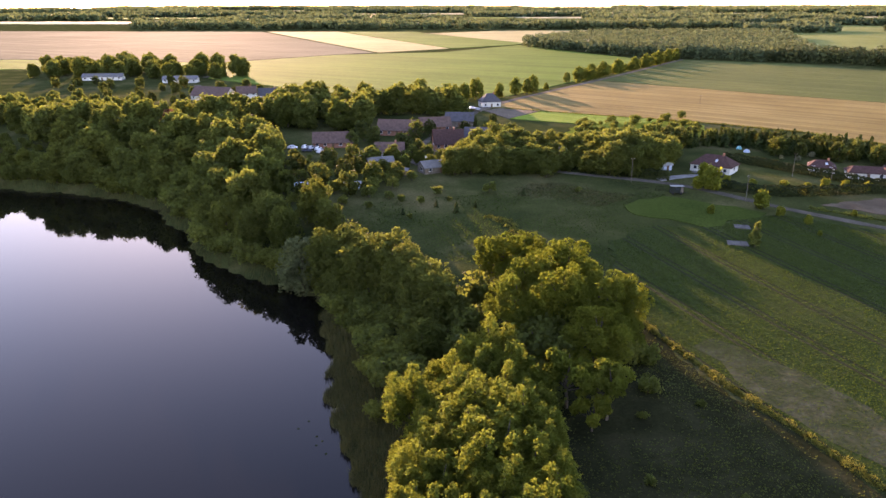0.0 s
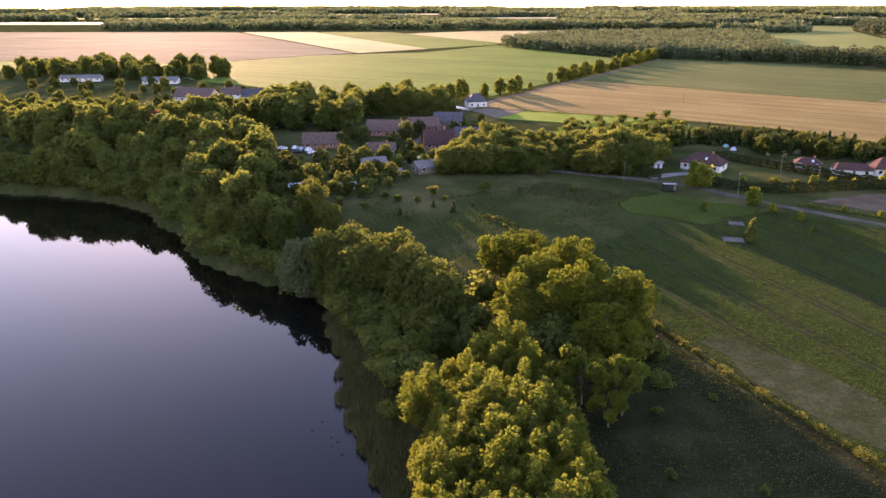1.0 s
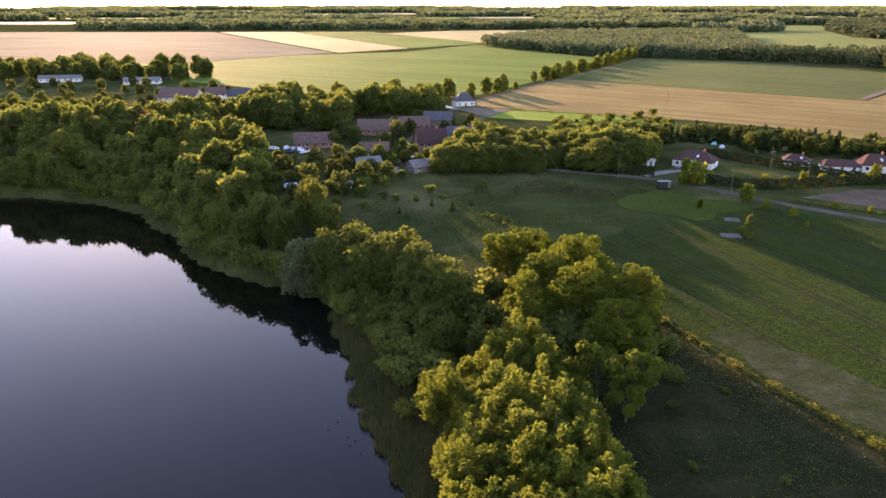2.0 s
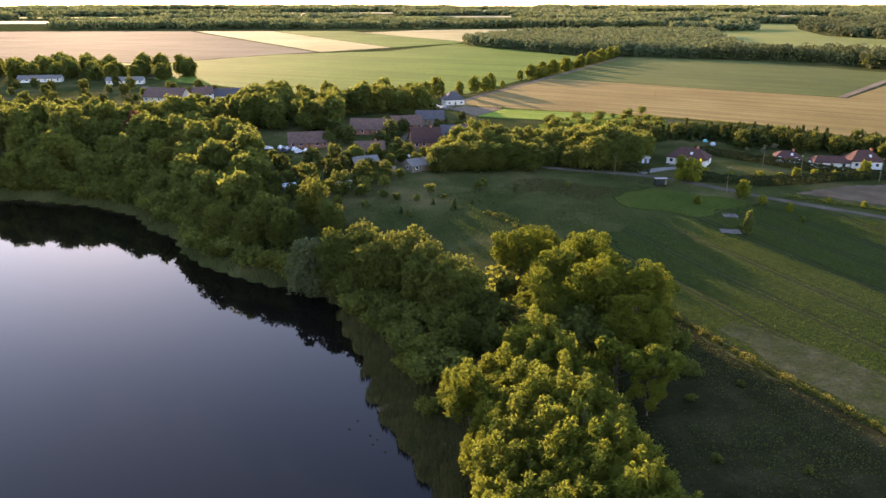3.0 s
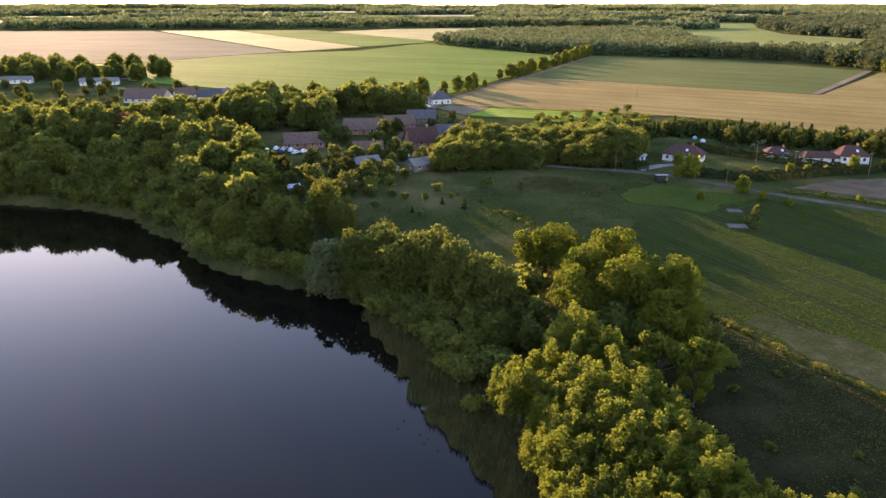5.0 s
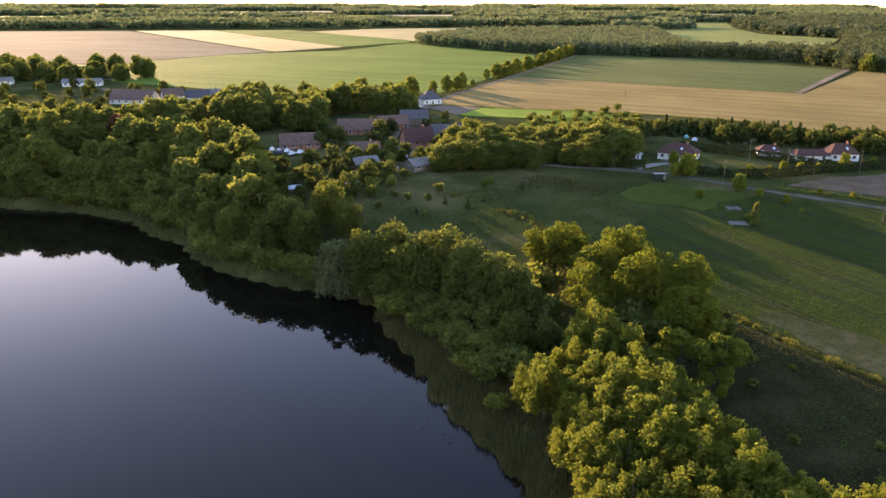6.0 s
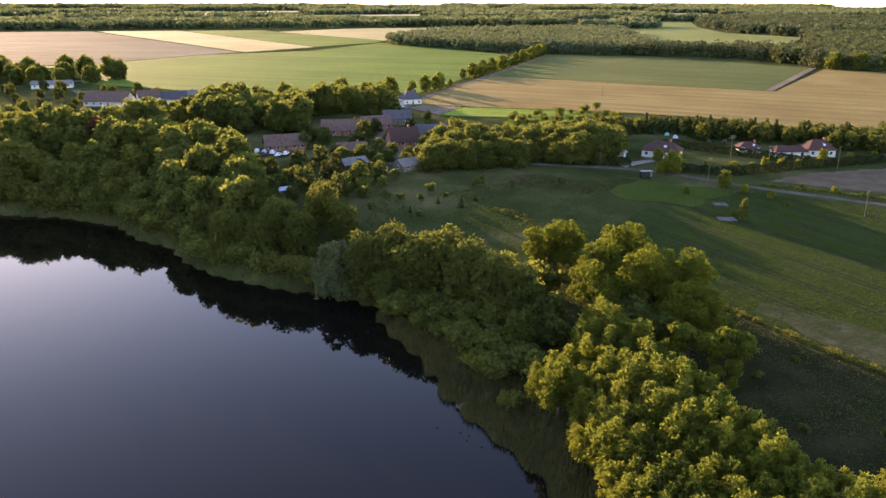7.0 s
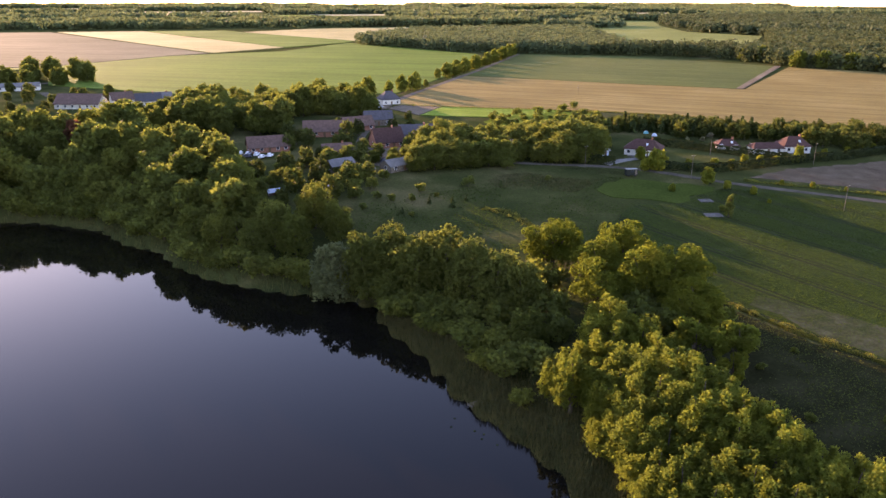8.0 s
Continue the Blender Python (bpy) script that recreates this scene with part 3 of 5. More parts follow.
# grass sheet with the shade of the grove put into its colour
sheet("fallow_strip", [(12, 112), (36, 127), (40, 141), (45, 127), (50, 113), (56, 101), (63, 84), (73, 56), (80, 20), (30, 20), (24, 80)], M["fallow"], 4, 0.05, "fallow grass beside the grove, darkened for its shade", "field", 1.2)
sheet("dry_crop_patch", [(49, 128), (54, 132), (61, 124), (69, 112), (77, 96), (82, 80), (74, 72), (65, 92), (58, 104), (53, 116)], M["dry_crop"], 3, 0.29, "thin dry greyish patch in the crop", "field", 2.4)
sheet("mown_meadow", [(56, 215), (62, 221), (70, 223.5), (80, 219), (90, 214), (97, 208), (88, 203), (75, 196), (66, 203), (57, 207)], M["mown"], 4, 0.27, "bright mown grass patch below the lane", "meadow", 1.8)
sheet("scrub_meadow", [(66, 349), (110, 359), (126, 347), (120, 320), (108, 314), (84, 308), (62, 312), (56, 330)], M["scrub_grass"], 5, 0.2, "sunlit scrub meadow behind the village grove", "meadow", 2.0)
sheet("gravel_yard", [(117, 216), (139, 222), (166, 222), (188, 224), (240, 230), (205, 165), (175, 178), (152, 192), (140, 201), (128, 209)], M["gravel"], 4, 0.12, "bare gravel yard beside the lane", "yard", 0.8)
ribbon("lane", [(190, 148), (143, 182.5), (134, 189.3), (120.6, 199.7), (106.4, 210.6), (97, 220), (83, 235), (70, 242), (52, 249), (30, 262), (8, 276), (-10, 300), (-4, 322), (12, 360), (18, 390)], 2.8, M["track"], 0.12,
       "pale unpaved lane with worn verges", "road")
ribbon("field_track", [(18, 390), (27, 411), (67, 473), (141, 586), (243, 757)], 4.0, M["dirt"], 0.5, "unpaved avenue track between fields", "road", 12)

ribbon("village_road", [(-186, 572), (-157, 586), (-142, 560), (-131, 532)], 4.5, M["dirt"], 0.3, "pale unpaved village road", "road", 8)
ribbon("village_road", [(-172, 515), (-160, 485), (-141, 449), (-129, 430)], 4.5, M["dirt"], 0.3, "pale unpaved village road between houses", "road", 8)

# ---------------------------------------------------------------- trees
placed = set()


def stand(source, x, y, size=1.0, wide=1.0, turn=None, sink=0.15):
    a = random.uniform(0, 6.283) if turn is None else turn
    m = Matrix.LocRotScale((x, y, height(x, y) - sink), Euler((0, 0, a)), (size * wide, size * wide, size))
    if source.name not in placed:
        placed.add(source.name)
        source.matrix_basis = m
        return source
    s = source.scale
    return copy_thing(source, m @ Matrix.Diagonal((1 / s[0], 1 / s[1], 1 / s[2], 1)))


def scatter(poly, spacing, seed, tries=4000):
    """Points within a polygon, no two nearer than the spacing."""
    rng = random.Random(seed)
    xs, ys = [p[0] for p in poly], [p[1] for p in poly]
    out = []
    for _ in range(tries):
        x, y = rng.uniform(min(xs), max(xs)), rng.uniform(min(ys), max(ys))
        if inside(poly, np.array([x]), np.array([y]))[0] and all((x - a) ** 2 + (y - b2) ** 2 > spacing ** 2 for a, b2 in out):
            out.append((x, y))
    return out


alders = [tree("alder_tree", "alder", M["alder"], 10 + k, 12.5, 5.3, 36000, 0.21, "sunlit yellow-green alder in the lakeside grove", "tree", "lakeside alders") for k in range(3)]
for k, (x, y, s, w) in enumerate([
        (8, 118, 1.09, 1.12), (-5, 106, 1.09, 1.0), (5, 100, 1.12, 1.16), (12, 95, 1.07, 1.12), (-1, 92, 0.88, 1.0), (6, 86, 1.12, 1.16), (12.5, 84, 0.98, 1.12),
        (-4, 80, 0.92, 1.0), (2, 76, 0.98, 1.16), (11, 74, 1.12, 1.12), (7, 66, 1.02, 1.16), (16, 65, 1.03, 1.12), (-4.5, 93, 0.72, 1.0), (24.5, 63.5, 0.95, 1.16),
        (0, 64, 0.97, 1.12), (2, 110, 0.99, 1.0), (4, 93, 1.1, 1.16), (9, 89, 1.06, 1.12), (10, 104, 0.97, 1.0), (1, 100, 0.93, 1.16), (-3, 88, 0.95, 1.12),
        (8, 79, 1.06, 1.0), (-1, 71, 0.92, 1.16), (14, 90, 0.83, 1.12), (12, 111, 1.01, 1.0), (3, 105, 0.93, 1.12), (-2, 98, 0.8, 1.0), (8, 97, 1.03, 1.16),
        (13, 102, 0.9, 1.12), (0, 84, 0.86, 1.0), (10, 80, 0.88, 1.16), (5, 71, 1.01, 1.12), (15, 79, 0.98, 1.0), (18.5, 67, 0.86, 1.16), (12, 69, 0.88, 1.12),
        (-3, 76, 0.9, 1.0), (6, 112, 0.91, 1.12), (16.5, 72, 0.9, 1.0)]):
    stand(alders[k % 3], x, y, s, w)

oaks = [tree("oak_tree", "oak", M["oak"], 30 + k, 15.0, 7.4, 36000, 0.33, "broad dark-green oak with rounded sunlit clumps", "tree", "oaks by the field") for k in range(3)]
for k, (x, y, s, w) in enumerate([(14, 157, 0.95, 1.0), (21, 168, 0.62, 1.1), (27, 146, 1.05, 0.9), (15, 132, 0.92, 0.95), (24, 132, 1.02, 0.95), (31, 131, 0.98, 0.95), (28, 120, 0.82, 1.0), (19, 142, 0.95, 0.9), (36, 134, 0.85, 0.8), (34, 126, 0.7, 0.85)]):
    stand(oaks[k % 3], x, y, s, w)
young = [tree("young_oak", "open", M["oak"], 36 + k, 9.5, 4.4, 10500, 0.3, "young oak with a thin open crown in the fallow grass", "tree", "young oaks") for k in range(2)]
for k, (x, y, s) in enumerate([(21, 108, 1.25), (27, 104, 1.15), (24, 101, 0.8)]):
    stand(young[k % 2], x, y, s, 0.95)

willow = tree("willow_tree", "willow", M["willow"], 50, 14.5, 5.0, 15000, 0.42, "silver-grey willow at the water's edge", "tree")
stand(willow, -37, 177, 0.97, 1.25)
sallow = tree("sallow_tree", "willow", M["mixed"], 52, 9.0, 4.0, 11000, 0.36, "rounded dull green sallow in the shade of the grove", "tree")
stand(sallow, -4, 128, 1.0, 1.0)
banks = [tree("bank_tree", "round", M["mixed"], 60 + k, 14.0, 6.0, 16000, 0.42, "dark leafy tree on the lake bank with sunlit top", "tree", "lake bank trees") for k in range(3)]
for k, (x, y, s, w) in enumerate([(-30, 175, 1.05, 0.9), (-23, 172, 1.1, 1.0), (-18, 164, 1.08, 1.0), (-12, 161, 1.08, 1.0), (-8, 153, 1.0, 1.0), (-4, 146, 0.98, 1.0), (-1, 140, 0.9, 0.95), (-26, 164, 0.7, 0.9),
                                  (-50, 203, 0.98, 1.0), (-57, 217, 0.95, 0.9), (-38, 208, 0.9, 1.0), (-45, 196, 0.9, 0.9), (-33, 199, 0.75, 1.0), (-56, 200, 0.85, 0.9), (-65, 207, 0.85, 0.95), (-72, 217, 0.85, 0.95)]):
    stand(banks[k % 3], x, y, s, w)
brush = [tree("bank_shrub", "shrub", M["mixed"], 65 + k, 5.0, 3.6, 1100, 0.55, "low dark willow scrub on the lake bank", "shrub", "bank scrub") for k in range(3)]
for k, (x, y, s) in enumerate(((-2, 132, 1.2), (-9, 124, 1.0), (-5, 140, 1.4), (3, 144, 1.4), (5, 136, 1.3), (8, 148, 1.5), (3, 128, 1.1), (17, 123, 1.6), (22, 121, 1.5), (20, 127, 1.6), (-4, 116, 1.1), (16, 116, 1.1), (17, 106, 1.1), (33, 121, 1.1),
                               (-14, 136, 0.9), (-17, 148, 1.0), (-12, 112, 0.7), (36, 112, 0.7), (38, 122, 0.8))):
    stand(brush[k % 3], x, y, s)
line = [Vector(c) for c in SHORE if -150 < c[0] < -20 and c[1] > 140]
for a, c in zip(line, line[1:]):
    for k in range(int((c - a).length / 4.5)):
        p = a.lerp(c, (k + random.uniform(0.2, 0.8)) * 4.5 / (c - a).length)
        off = (c - a).orthogonal().normalized() * -random.uniform(3.0, 6.0)
        if shore_distance(np.array([p.x + off.x]), np.array([p.y + off.y]))[0] < 0:
            off = -off
        stand(brush[k % 3], p.x + off.x, p.y + off.y, random.uniform(0.8, 1.5), 1.1)

for k, (x, y) in enumerate(scatter([(-23, 160), (-13, 154), (-4, 138), (-5, 118), (-10, 118), (-15, 130), (-20, 146)], 4.6, 19)):
    stand(brush[k % 3], x, y, random.uniform(0.6, 1.25), 1.15)
for k, (x, y) in enumerate(scatter([(-205, 302), (-172, 294), (-158, 296), (-180, 326), (-215, 345)], 6.5, 18)):
    stand(brush[k % 3], x, y, random.uniform(0.5, 1.0), 1.1)

woods = [tree("wood_tree", "round", M["mixed"], 70 + k, 14.0, 6.0, 3500, 0.88, "tall leafy tree of the lakeside wood", "tree", "lakeside wood") for k in range(4)]
spots = scatter([(-215, 345), (-186, 326), (-166, 310), (-152, 298), (-138, 290), (-104, 267), (-92, 246), (-80, 232), (-72, 220), (-60, 214), (-56, 238), (-64, 262), (-66, 286), (-82, 308), (-104, 330), (-150, 358), (-225, 378)], 8.6, 5)
spots += scatter([(-104, 330), (-82, 352), (-60, 366), (-30, 378), (0, 368), (10, 362), (8, 388), (-15, 405), (-60, 402), (-110, 384)], 9.0, 6)
spots += scatter([(-80, 378), (-72, 334), (-37, 332), (-38, 362), (-30, 376)], 9.0, 7)
for k, (x, y) in enumerate(spots):
    low = 0.78 if y > 335 and x < -85 else 1.0
    stand(woods[k % 4], x, y, low * random.uniform(0.78, 1.15), random.uniform(0.9, 1.15))
edge = [Vector(c) for c in SHORE if -310 < c[0] < -90 and c[1] > 225]
for a, c in zip(edge, edge[1:]):
    side = Vector((-(c - a).y, (c - a).x)).normalized()
    for k in range(int((c - a).length / 7.0)):
        p = a.lerp(c, (k + random.uniform(0.2, 0.8)) * 7.0 / (c - a).length) + side * random.uniform(6.0, 13.0)
        stand(woods[k % 4], p.x, p.y, random.uniform(0.6, 0.95), random.uniform(0.9, 1.2))
for a, c in zip(edge, edge[1:]):
    side = Vector((-(c - a).y, (c - a).x)).normalized()
    for k in range(int((c - a).length / 5.0)):
        p = a.lerp(c, (k + random.uniform(0.2, 0.8)) * 5.0 / (c - a).length) + side * random.uniform(4.0, 6.5)
        stand(woods[(k + 1) % 4], p.x, p.y, random.uniform(0.42, 0.62), random.uniform(1.1, 1.4))
groves = [tree("village_tree", "round", M["mixed"], 76 + k, 14.0, 6.0, 7600, 0.58, "leafy tree of the village grove with sunlit top", "tree", "village grove") for k in range(3)]
for k, (x, y, s) in enumerate([(-4, 257, 0.42), (-9, 268, 0.38), (-14, 258, 0.4), (-19, 268, 0.5), (3, 263, 0.52), (-26, 263, 0.5), (-1, 271, 0.36), (4, 251, 0.72), (10, 252, 0.76), (17, 252, 0.76), (24, 252, 0.76), (31, 252, 0.76), (37, 252, 0.7),
                               (9, 262, 0.8), (16, 263, 0.86), (23, 265, 0.88), (30, 264, 0.8), (42, 267, 0.6), (44, 257, 0.56), (50, 262, 0.58), (47, 273, 0.62), (52, 254, 0.58), (51, 278, 0.68), (84, 268, 0.7), (88, 277, 0.66), (82, 280, 0.74), (14, 275, 0.86), (21, 278, 0.9), (29, 281, 0.8), (36, 279, 0.66), (42, 282, 0.7), (48, 285, 0.66), (35, 270, 0.55),
                               (59, 250, 0.8), (66, 250, 0.84), (73, 252, 0.84), (54, 262, 0.66), (60, 261, 0.86), (67, 262, 0.92), (74, 264, 0.9), (80, 261, 0.75), (57, 272, 0.72), (63, 274, 0.8), (70, 275, 0.8), (77, 274, 0.7), (55, 284, 0.66), (62, 286, 0.62)]):
    stand(groves[k % 3], x, y, s * random.uniform(0.95, 1.08), random.uniform(1.0, 1.25))
for k, (x, y) in enumerate(scatter([(-320, 560), (-180, 545), (-150, 575), (-190, 620), (-330, 640)], 15, 8) + scatter([(-230, 380), (-165, 372), (-160, 400), (-230, 420)], 12, 9)):
    stand(woods[k % 4], x, y, random.uniform(0.75, 1.15) if y > 500 else random.uniform(0.5, 0.75), 1.1)

fringe = tree("edge_tree", "round", M["linden"], 145, 15.0, 7.0, 2600, 1.0, "tall light-green broadleaf tree before the pine wood", "tree", "wood edge trees")
for x, y, s in ((424, 596, 1.0), (418, 612, 0.85), (412, 535, 0.95), (426, 522, 1.0), (440, 505, 0.95), (456, 492, 0.9)):
    stand(fringe, x, y, s, 1.1)
limes = [tree("roadside_tree", "round", M["lime"], 80 + k, 6.0, 2.4, 1100, 0.55, "young yellow-green tree beside the lane", "tree", "lane trees") for k in range(2)]
for k, (x, y, s) in enumerate([(97, 213, 1.0), (88, 231, 1.4), (91, 247, 0.9), (100, 206, 0.55), (105, 199, 0.5), (111, 229, 0.7), (118, 228, 0.6), (125, 230, 0.75), (131, 229, 0.7), (138, 229, 0.6), (147, 229, 0.7),
                               (153, 234, 0.9), (165, 234, 0.6), (178, 236, 0.55), (186, 238, 0.6), (194, 239, 0.5), (122, 206, 0.35), (130, 200.5, 0.4), (139, 195, 0.3), (150, 188, 0.35), (84, 232, 0.8), (95, 236, 0.65), (102, 232, 0.6), (80, 208, 0.5), (104, 190, 0.3)]):
    stand(limes[k % 2], x, y, s)
slim = tree("slender_poplar", "willow", M["mixed"], 148, 7.5, 1.5, 1400, 0.34, "slender young poplar beside the concrete slabs", "tree")
stand(slim, 82.6, 181.5)
shrubs_far = [tree("track_shrub", "shrub", M["mixed"], 130 + k, 3.0, 2.2, 260, 0.7, "low shrub beneath the avenue trees", "shrub", "track shrubs") for k in range(2)]
aves = [tree("avenue_tree", "round", M["linden"], 90 + k, 10.0, 3.6, 1500, 0.7, "leafy avenue tree along the field track", "tree", "avenue trees") for k in range(3)]
for k, (x, y, s) in enumerate([(12, 428, 1.1), (18, 437, 1.25), (8, 436, 0.9), (33, 444, 0.95), (45, 458, 1.1), (52, 464, 0.95), (57, 471, 1.15), (67, 484, 0.5), (90, 531, 0.75), (101, 544, 1.1), (105, 553, 0.85), (113, 560, 1.1), (116, 569, 0.7),
                               (125, 579, 1.15), (131, 590, 0.8), (143, 601, 1.2), (148, 614, 0.75), (161, 629, 1.15), (166, 642, 0.8), (180, 660, 1.2), (196, 684, 1.3), (203, 700, 0.9), (219, 724, 1.3), (233, 746, 1.2), (10, 404, 0.8), (3, 415, 1.15), (-4, 424, 0.9)]):
    stand(aves[k % 3], x + random.uniform(-1.5, 1.5), y + random.uniform(-1.5, 1.5), s, random.uniform(0.85, 1.25))
for k in range(22):
    f = 0.37 + 0.62 * (k + random.uniform(0.1, 0.9)) / 22
    stand(aves[k % 3], 27 + 216 * f - 5 + random.uniform(-1, 1), 411 + 346 * f, random.uniform(0.6, 1.0), random.uniform(0.9, 1.3))
for k in range(22):
    f = random.uniform(0.25, 1.0)
    stand(shrubs_far[k % 2], 27 + 213 * f - 4 + random.uniform(-1, 1), 411 + 344 * f, random.uniform(0.5, 1.1))
spruces = [conifer("spruce_tree", M["spruce"], 100 + k, 7.0, 2.0, "dark green spruce in the garden belt", "garden spruces") for k in range(2)]
for k, (x, y) in enumerate(scatter([(112, 318), (135, 308), (150, 296), (172, 284), (185, 262), (178, 256), (162, 274), (142, 284), (124, 282), (112, 300), (88, 292), (80, 300), (92, 310)], 3.6, 11)):
    if math.hypot(x - 122, y - 290) > 8:
        stand(spruces[k % 2], x, y, random.uniform(0.7, 1.15))
belts = [tree("garden_tree", "round", M["garden_leaf"], 120 + k, 6.5, 2.6, 800, 0.56, "dark leafy tree in the garden belt", "tree", "garden trees") for k in range(3)]
belts.append(tree("garden_tree", "round", M["dark_leaf"], 124, 6.5, 2.6, 650, 0.65, "very dark leafy tree in the garden belt", "tree", "garden trees"))
belts.append(tree("garden_tree", "alder", M["dark_leaf"], 125, 7.5, 2.3, 1200, 0.5, "tall dark leafy tree in the garden belt", "tree", "garden trees"))
for k, (x, y) in enumerate(scatter([(110, 312), (140, 302), (160, 290), (180, 266), (196, 240), (186, 236), (172, 254), (158, 266), (140, 278), (120, 284)], 5.4, 14)
                           + scatter([(174, 262), (190, 250), (204, 240), (226, 246), (240, 238), (222, 262), (200, 272), (182, 284)], 5.4, 20)
                           + scatter([(80, 262), (88, 284), (106, 304), (98, 312), (76, 290), (70, 268)], 5.4, 15)
                           + scatter([(-64, 284), (-36, 268), (-10, 250), (-20, 230), (-36, 216), (-52, 226), (-58, 250)], 9.5, 16)
                           + scatter([(-275, 525), (-165, 515), (-85, 450), (-85, 412), (-150, 392), (-250, 470)], 19, 17)
                           + [(-30, 304), (-34, 310), (-10, 286), (-6, 276), (-14, 268), (-36, 322), (10, 322), (20, 330), (-12, 316), (14, 346), (10, 366), (24, 352), (-2, 356), (-34, 268), (30, 318), (-16, 290), (-28, 278), (-26, 270), (-12, 276), (-30, 316), (-14, 330), (-6, 322), (-38, 300), (-18, 300), (8, 284), (12, 292)]):
    if math.hypot(x - 122, y - 290) > 9 and math.hypot(x + 53, y - 282) > 15 and math.hypot(x + 128, y - 424) > 24:
        stand(belts[k % 5], x, y, random.uniform(0.8, 1.3), 1.1)
for x, y, s in ((4, 209, 0.5), (-2, 214, 0.36), (10, 214, 0.3), (-12, 208, 0.32), (26, 226, 0.34)):
    stand(spruces[0], x, y, s, 1.2)
shrubs = [tree("shrub", "shrub", M["mixed"], 110 + k, 3.2, 1.9, 480, 0.4, "rounded wild shrub in rough grass", "shrub", "meadow shrubs") for k in range(3)]
for k, (x, y, s) in enumerate([(15, 228, 1.2), (-7, 217, 0.9), (-13, 219, 0.8), (-17, 222, 0.9), (-23, 214, 0.8), (120, 366, 1.3), (36, 246, 1.2), (44, 228, 0.7), (-2, 226, 1.0), (-24, 224, 1.1), (84, 186, 0.8),
                               (-10, 205, 0.5), (2, 220, 0.5)]):
    stand(shrubs[k % 3], x, y, s)
for k, (x, y) in enumerate(scatter([(66, 350), (110, 360), (118, 330), (108, 318), (80, 302), (64, 310), (60, 330)], 6.5, 12)):
    stand(shrubs[k % 3], x, y, random.uniform(0.6, 1.5), 1.2)
for k, (x, y) in enumerate(scatter([(-66, 285), (-30, 270), (-8, 246), (-14, 228), (-34, 214), (-52, 224), (-58, 250)], 6.5, 13)):
    stand(shrubs[k % 3], x, y, random.uniform(0.7, 1.5))


def far_wood(name, poly, spacing, h, mat, seed, label):
    """A distant wood: many rough crowns in one mesh."""
    rng = np.random.default_rng(seed)
    xs, ys = [p[0] for p in poly], [p[1] for p in poly]
    k = int((max(xs) - min(xs)) * (max(ys) - min(ys)) / spacing ** 2)
    x, y = rng.uniform(min(xs), max(xs), k), rng.uniform(min(ys), max(ys), k)
    ok = inside(poly, x, y)
    x, y = x[ok], y[ok]
    k, q = len(x), 58 if spacing < 20 else 90
    hh = h * rng.uniform(0.7, 1.15, k)
    r = spacing * rng.uniform(0.5, 0.8, k)
    u = rng.normal(0, 1, (k, q, 3))
    u[:, :, 2] = np.abs(u[:, :, 2]) * 0.9 - 0.35
    u /= np.linalg.norm(u, axis=2)[:, :, None]
    p = np.empty((k, q, 3))
    p[:, :, 0] = x[:, None] + u[:, :, 0] * r[:, None]
    p[:, :, 1] = y[:, None] + u[:, :, 1] * r[:, None]
    p[:, :, 2] = (heights(x, y) + hh * 0.6)[:, None] + u[:, :, 2] * hh[:, None] * 0.42
    low = rng.uniform(0, 1, (k, q)) < 0.18
    p[:, :, 2] = np.where(low, (heights(x, y))[:, None] + hh[:, None] * rng.uniform(0.05, 0.4, (k, q)), p[:, :, 2])
    v, f = leaf_quads(rng, p.reshape(-1, 3), u.reshape(-1, 3), spacing * (0.27 if spacing < 20 else 0.2), 1.3, True)
    return tagged(link_mesh(name, mesh_of(name, v, f), mat), label, "woodland", "", "stuff")


# oak and horizon woods carry distance haze in their leaf colour
far_wood("oak_wood", [(101, 995), (141, 918), (187, 826), (246, 775), (330, 722), (400, 800), (455, 955), (590, 1290), (420, 1340), (250, 1270), (170, 1150)], 8, 14, M["far_haze_leaf"], 201, "mixed dark wood behind the fields")
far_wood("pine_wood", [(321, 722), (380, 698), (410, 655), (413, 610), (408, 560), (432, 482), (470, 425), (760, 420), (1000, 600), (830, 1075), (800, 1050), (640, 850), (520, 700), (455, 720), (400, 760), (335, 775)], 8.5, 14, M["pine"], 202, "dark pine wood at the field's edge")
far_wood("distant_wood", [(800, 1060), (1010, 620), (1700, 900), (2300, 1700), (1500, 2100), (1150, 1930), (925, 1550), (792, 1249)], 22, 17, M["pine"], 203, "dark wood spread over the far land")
far_wood("horizon_wood", [(-700, 1680), (330, 1700), (480, 1720), (690, 1720), (700, 1980), (-800, 2000)], 30, 17, M["far_haze_leaf"], 204, "belt of woodland in the distance")
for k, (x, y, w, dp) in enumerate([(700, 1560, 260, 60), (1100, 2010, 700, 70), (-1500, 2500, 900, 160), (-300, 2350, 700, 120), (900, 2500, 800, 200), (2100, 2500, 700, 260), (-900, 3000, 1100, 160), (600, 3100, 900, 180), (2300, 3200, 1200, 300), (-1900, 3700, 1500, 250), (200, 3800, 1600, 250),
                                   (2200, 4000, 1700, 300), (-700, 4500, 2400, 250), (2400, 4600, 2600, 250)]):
    far_wood("horizon_wood", ragged([(x - w / 2, y - dp), (x + w / 2, y - dp * 0.8), (x + w / 2, y + dp), (x - w / 2, y + dp * 0.8)], 60, k), 45 if y < 2200 else 60 if y < 3500 else 85, 18, M["far_haze_leaf"], 210 + k, "strip of woodland under the horizon, haze in its leaf colour")
